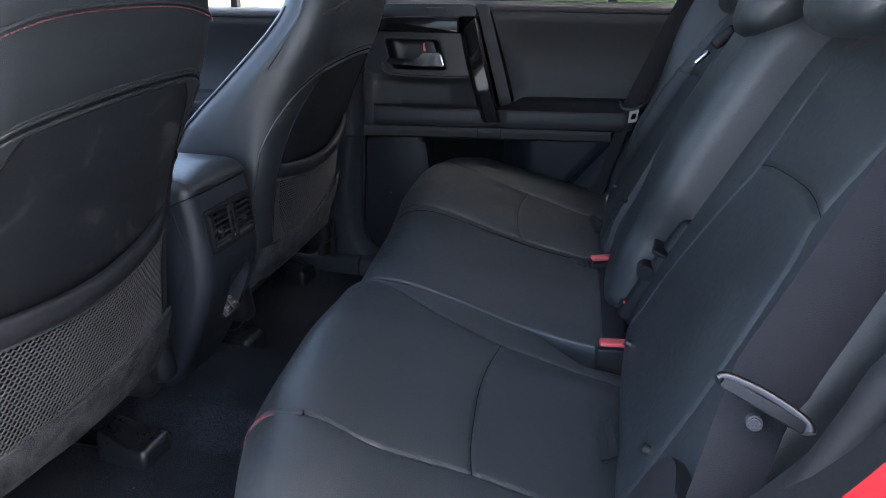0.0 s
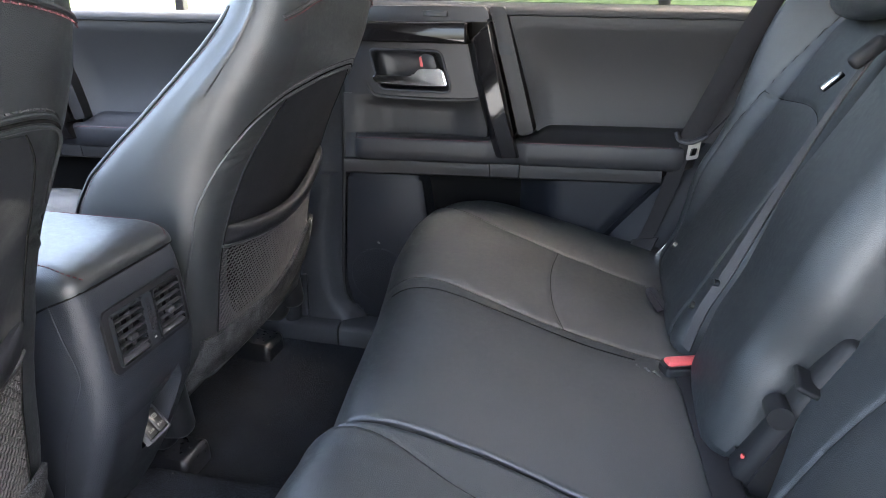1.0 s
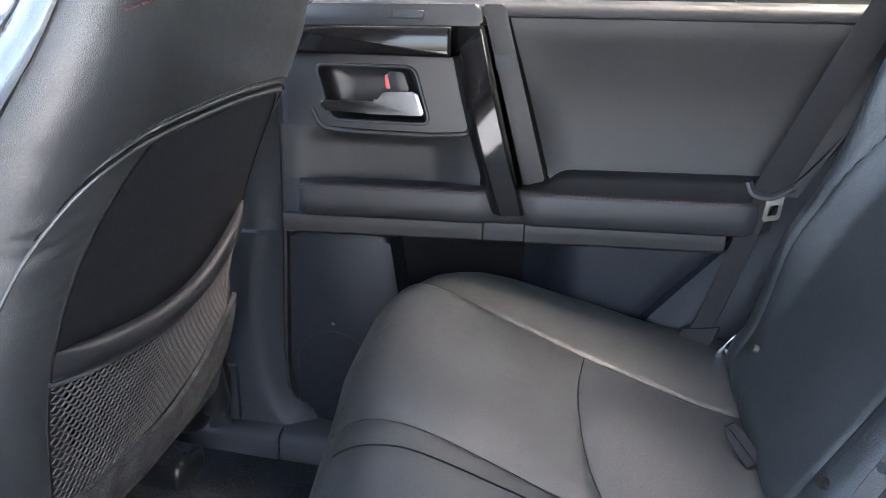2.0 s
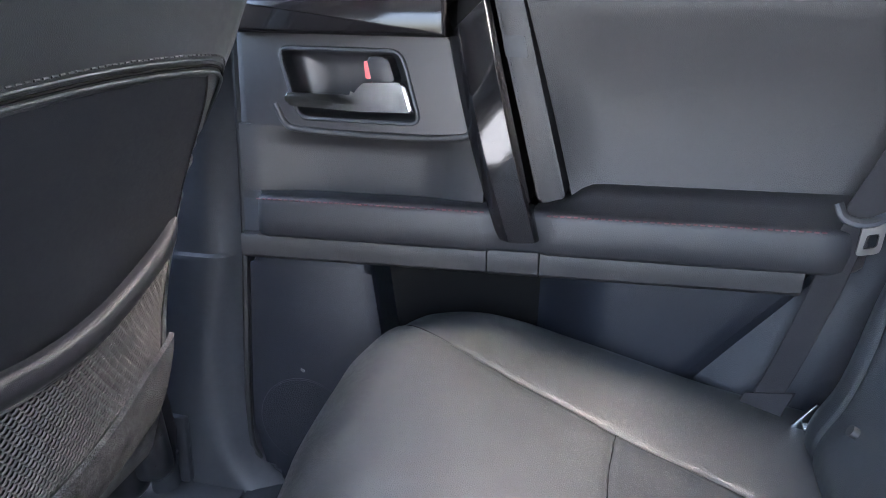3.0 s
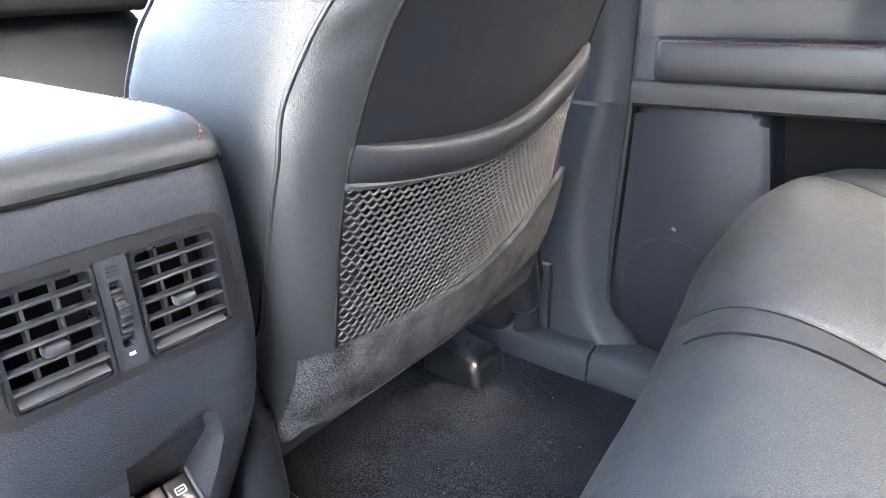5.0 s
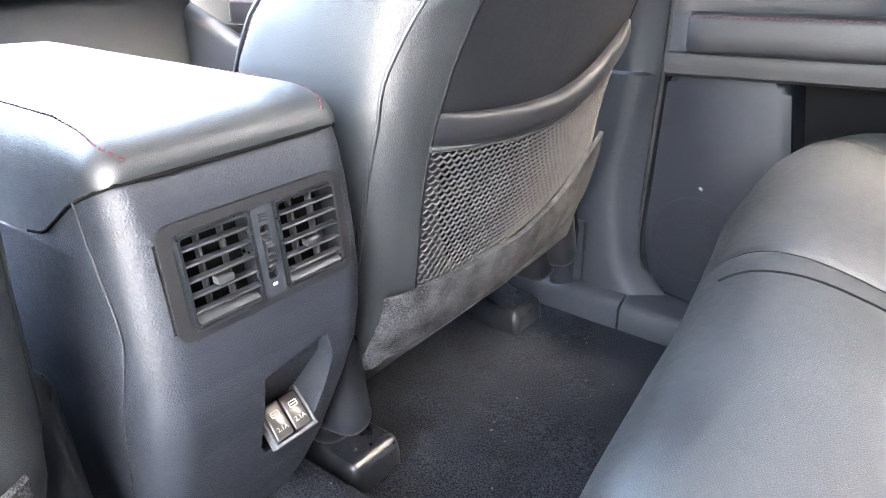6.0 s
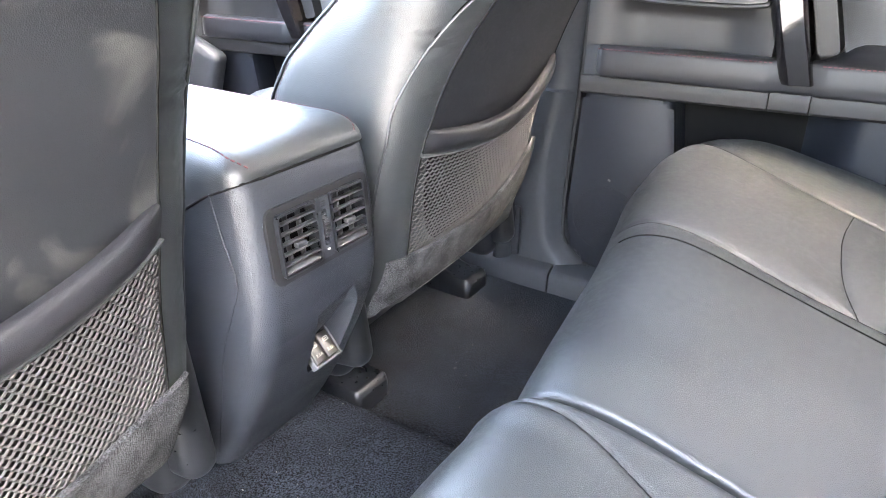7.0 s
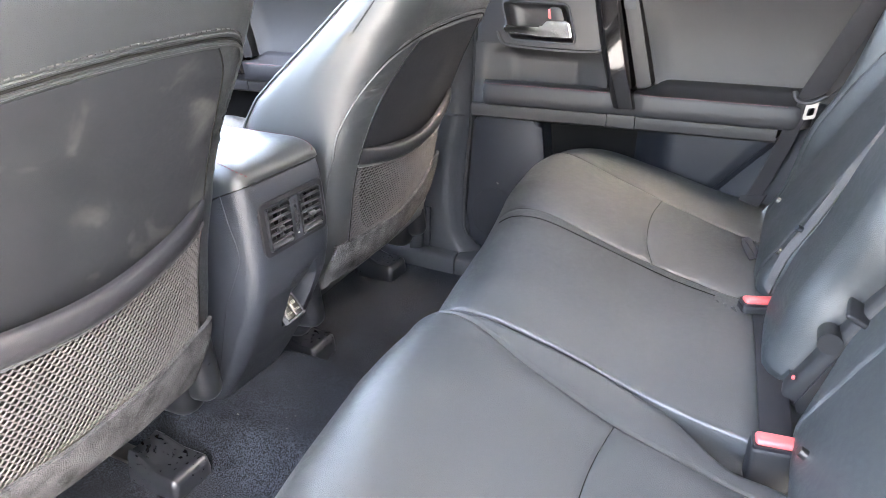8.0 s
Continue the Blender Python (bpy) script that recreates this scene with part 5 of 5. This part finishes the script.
buckle((-0.036, 0.216, 0.289), (0, 0, 22), "black belt buckle with a red release button")
buckle((0.000, -0.112, 0.284), (0, 0, 8), "black belt buckle with a red release button")
strap = thing("buckle_strap", "grey webbing strap between the buckles on the cushion", "strap", (-0.02, 0.07, 0.29))
part("webbing", ribbon(smooth_line([(-0.030, 0.225, 0.281), (-0.024, 0.17, 0.2905), (-0.014, 0.06, 0.289), (-0.004, -0.060, 0.287), (0.0, -0.105, 0.275)], 5), [(0.034, 0.010, 0)] * 21), WEB, strap)
slot = thing("buckle_slot", "folded leather slot beside the buckle", "slot", (-0.09, 0.2, 0.29))
for k in range(4):
    x, y = -0.106 + 0.012 * k, 0.214 - 0.0055 * k
    part("fold", tube(smooth_line([(x - 0.004, y + 0.005, 0.2875), (x, y, 0.2915), (x + 0.005, y - 0.006, 0.2875)], 4), 0.0019, 8, flat=0.7), LEATHER, slot)


def loop_tag(at, turn):
    o = thing("pull_tab", "small grey webbing loop between cushion and backrest", "pull tab", at, group="pull tabs")
    m = pose(*at, 0, 0, turn)
    pts = [m @ Vector(p) for p in smooth_line([(0.03, 0.004, -0.004), (-0.005, 0.004, 0.008), (-0.016, 0, 0.012), (-0.005, -0.004, 0.004), (0.03, -0.006, -0.008)], 4)]
    part("webbing", ribbon(pts, [m.to_3x3() @ Vector((0, 0.010, 0.003))] * len(pts), 0.0010), WEB, o)
    return o


loop_tag((-0.066, 0.422, 0.300), -60)
loop_tag((-0.002, -0.362, 0.304), -75)


def stud(at):
    o = thing("stud", "small grey round trim stud on the backrest", "stud", at, group="trim studs")
    v, f = tube([(at[0] + 0.004, at[1], at[2] - 0.002), (at[0] - 0.004, at[1], at[2] + 0.002)], 0.0055, 14)
    part("cap", (v, f), STEEL, o)


stud((-0.0315, 0.553, 0.350))
stud((-0.022, 0.293, 0.352))
stud((0.0165, -0.163, 0.327))
stud((0.0365, -0.457, 0.365))

belt = thing("far_seat_belt", "dark grey rear seat belt hanging beside the door", "seat belt", (-0.06, 0.68, 0.29), group="seat belts")
part("webbing", ribbon(smooth_line([(0.155, 0.672, 0.93), (0.092, 0.682, 0.775), (0.057, 0.688, 0.69), (0.018, 0.692, 0.59), (-0.022, 0.695, 0.487), (-0.040, 0.692, 0.42), (-0.062, 0.688, 0.345), (-0.080, 0.685, 0.294)], 5), [Vector((0.047, -0.006, 0.012)) * (1.0 if k < 19 else 0.66) for k in range(36)]), WEB, belt)
part("lower_fold", ribbon([(-0.074, 0.6835, 0.312), (-0.081, 0.682, 0.294), (-0.087, 0.681, 0.276)], [(0.048, -0.012, 0.012)] * 3, 0.003), WEB, belt)
tg = part("tongue", frame_plate(rounded([(-0.016, 0.506), (0.005, 0.510), (0.003, 0.476), (-0.018, 0.471)], 0.005), rounded([(-0.011, 0.494), (0.000, 0.496), (-0.001, 0.482), (-0.013, 0.479)], 0.003), 0.687, 0.690), STEEL, belt, "bright steel belt tongue")
part("tongue_grip", tube(smooth_line([(-0.040, 0.694, 0.522), (-0.032, 0.689, 0.508), (-0.010, 0.688, 0.506), (0.014, 0.692, 0.520)], 5), 0.006, 8, flat=0.7), PLASTIC, belt)
part("anchor", rbox(-0.040, 0.660, 0.300, 0.012, 0.006, 0.040, 0.002, 2, (0, 35, 0)), CHROME, belt)
part("anchor", rbox(-0.028, 0.655, 0.292, 0.030, 0.006, 0.010, 0.002, 2, (0, -15, 0)), CHROME, belt)

cb = thing("centre_seat_belt", "light grey centre belt webbing hanging between the backrests", "seat belt", (0.0, 0.24, 0.33), group="seat belts")
cpts = smooth_line([(0.235, 0.320, 0.88), (0.150, 0.300, 0.720), (0.094, 0.288, 0.610), (0.046, 0.266, 0.505), (0.010, 0.248, 0.425), (-0.016, 0.240, 0.370), (-0.030, 0.240, 0.310)], 5)
part("webbing", ribbon(cpts, [Vector((-0.010, 0.045, 0.004)).lerp(Vector((-0.026, 0.030, 0.014)), min(1, max(0, (0.66 - p[2]) / 0.25))) * (0.24 + 0.12 * min(1, max(0, (0.66 - p[2]) / 0.2))) for p in cpts]), GREYWEB, cb)
part("belt_stud", tube([(-0.004, 0.232, 0.414), (-0.011, 0.229, 0.417)], 0.0045, 12), PLASTIC, cb)
part("tongue", rbox(0.100, 0.290, 0.672, 0.030, 0.010, 0.008, 0.002, 2, (0, -45, 0)), CHROME, cb, "bright steel belt tongue")
part("tongue_grip", rbox(0.132, 0.287, 0.708, 0.046, 0.018, 0.020, 0.007, 3, (0, -45, 0)), BLACK, cb)

nb = thing("near_seat_belt", "dark grey rear seat belt with a plastic slider", "seat belt", (0.0, -0.7, 0.30), group="seat belts")
npts = smooth_line([(0.30, -0.53, 0.95), (0.20, -0.577, 0.765), (0.122, -0.628, 0.620), (0.087, -0.662, 0.562), (0.070, -0.690, 0.505), (0.054, -0.703, 0.42), (0.035, -0.706, 0.30)], 5)
part("webbing", ribbon(npts, [Vector((0.043, -0.016, -0.010)) * (1 if p[2] > 0.57 else 0.86) for p in npts]), WEB, nb)
ax = Vector((0.052, -0.019, -0.017)).normalized()
run = Vector((npts[16] - npts[13]).tolist()).normalized()
face_n = ax.cross(run).normalized()
run = face_n.cross(ax)
guide = Matrix.Translation((0.087, -0.676, 0.571)) @ Matrix((ax, run, face_n)).transposed().to_4x4()
arc = smooth_line([(-0.029, 0.0050, 0.001), (-0.026, 0.0012, 0.002), (-0.014, -0.0012, 0.003), (0.0, -0.0020, 0.004), (0.014, -0.0012, 0.003), (0.026, 0.0012, 0.002), (0.029, 0.0050, 0.001)], 5)
part("slider", moved(tube(arc, 0.0046, 12, flat=0.8), guide), CAP, nb, "glossy black belt slider")
part("slider_plate", moved(rbox(0, 0.0035, 0, 0.053, 0.008, 0.004, 0.0015), guide), BLACK, nb)
part("belt_stud", join(tube([(0.083, -0.674, 0.554), (0.082, -0.681, 0.556)], 0.0050, 14), tube([(0.082, -0.680, 0.5557), (0.0818, -0.6825, 0.5565)], 0.0036, 14)), GREYWEB, nb, "small grey round belt stop")
shroud = thing("belt_guide", "dark plastic belt guide at the seat side", "belt guide", (0.05, -0.64, 0.30))
arch = rounded([(-0.508, -0.10), (-0.509, -0.020), (-0.524, 0.010), (-0.550, 0.020), (-0.600, 0.012), (-0.620, -0.10)], 0.018, 5)
part("shell", moved(plate(arch, -0.008, 0.030, 0.005, axis="x"), pose(0.056, 0, 0.40, 0, 24, 0)), SOFT, shroud)

# dashboard seen past the front seats
dash = thing("dashboard", "dark dashboard end with a grey lower panel", "dashboard", (-1.9, 0, 0.3), kind="structure")
part("dash_top", rbox(-1.88, 0.0, 0.60, 0.36, 1.46, 0.22, 0.06, 4), SOFT, dash)
part("dash_lower", rbox(-1.93, 0.0, 0.36, 0.22, 1.44, 0.28, 0.05, 4), PLASTIC, dash)
part("kick_panel", rbox(-1.84, 0.70, 0.22, 0.30, 0.05, 0.42, 0.02, 3, (0, 20, 0)), PLASTIC, dash)
tunnel = thing("front_tunnel_trim", "dark plastic console front with a gear selector base", "console", (-1.4, 0, 0.06))
part("tunnel_cover", rbox(-1.62, 0.01, 0.22, 0.40, 0.24, 0.33, 0.04, 4, (0, 12, 0)), PLASTIC, tunnel)
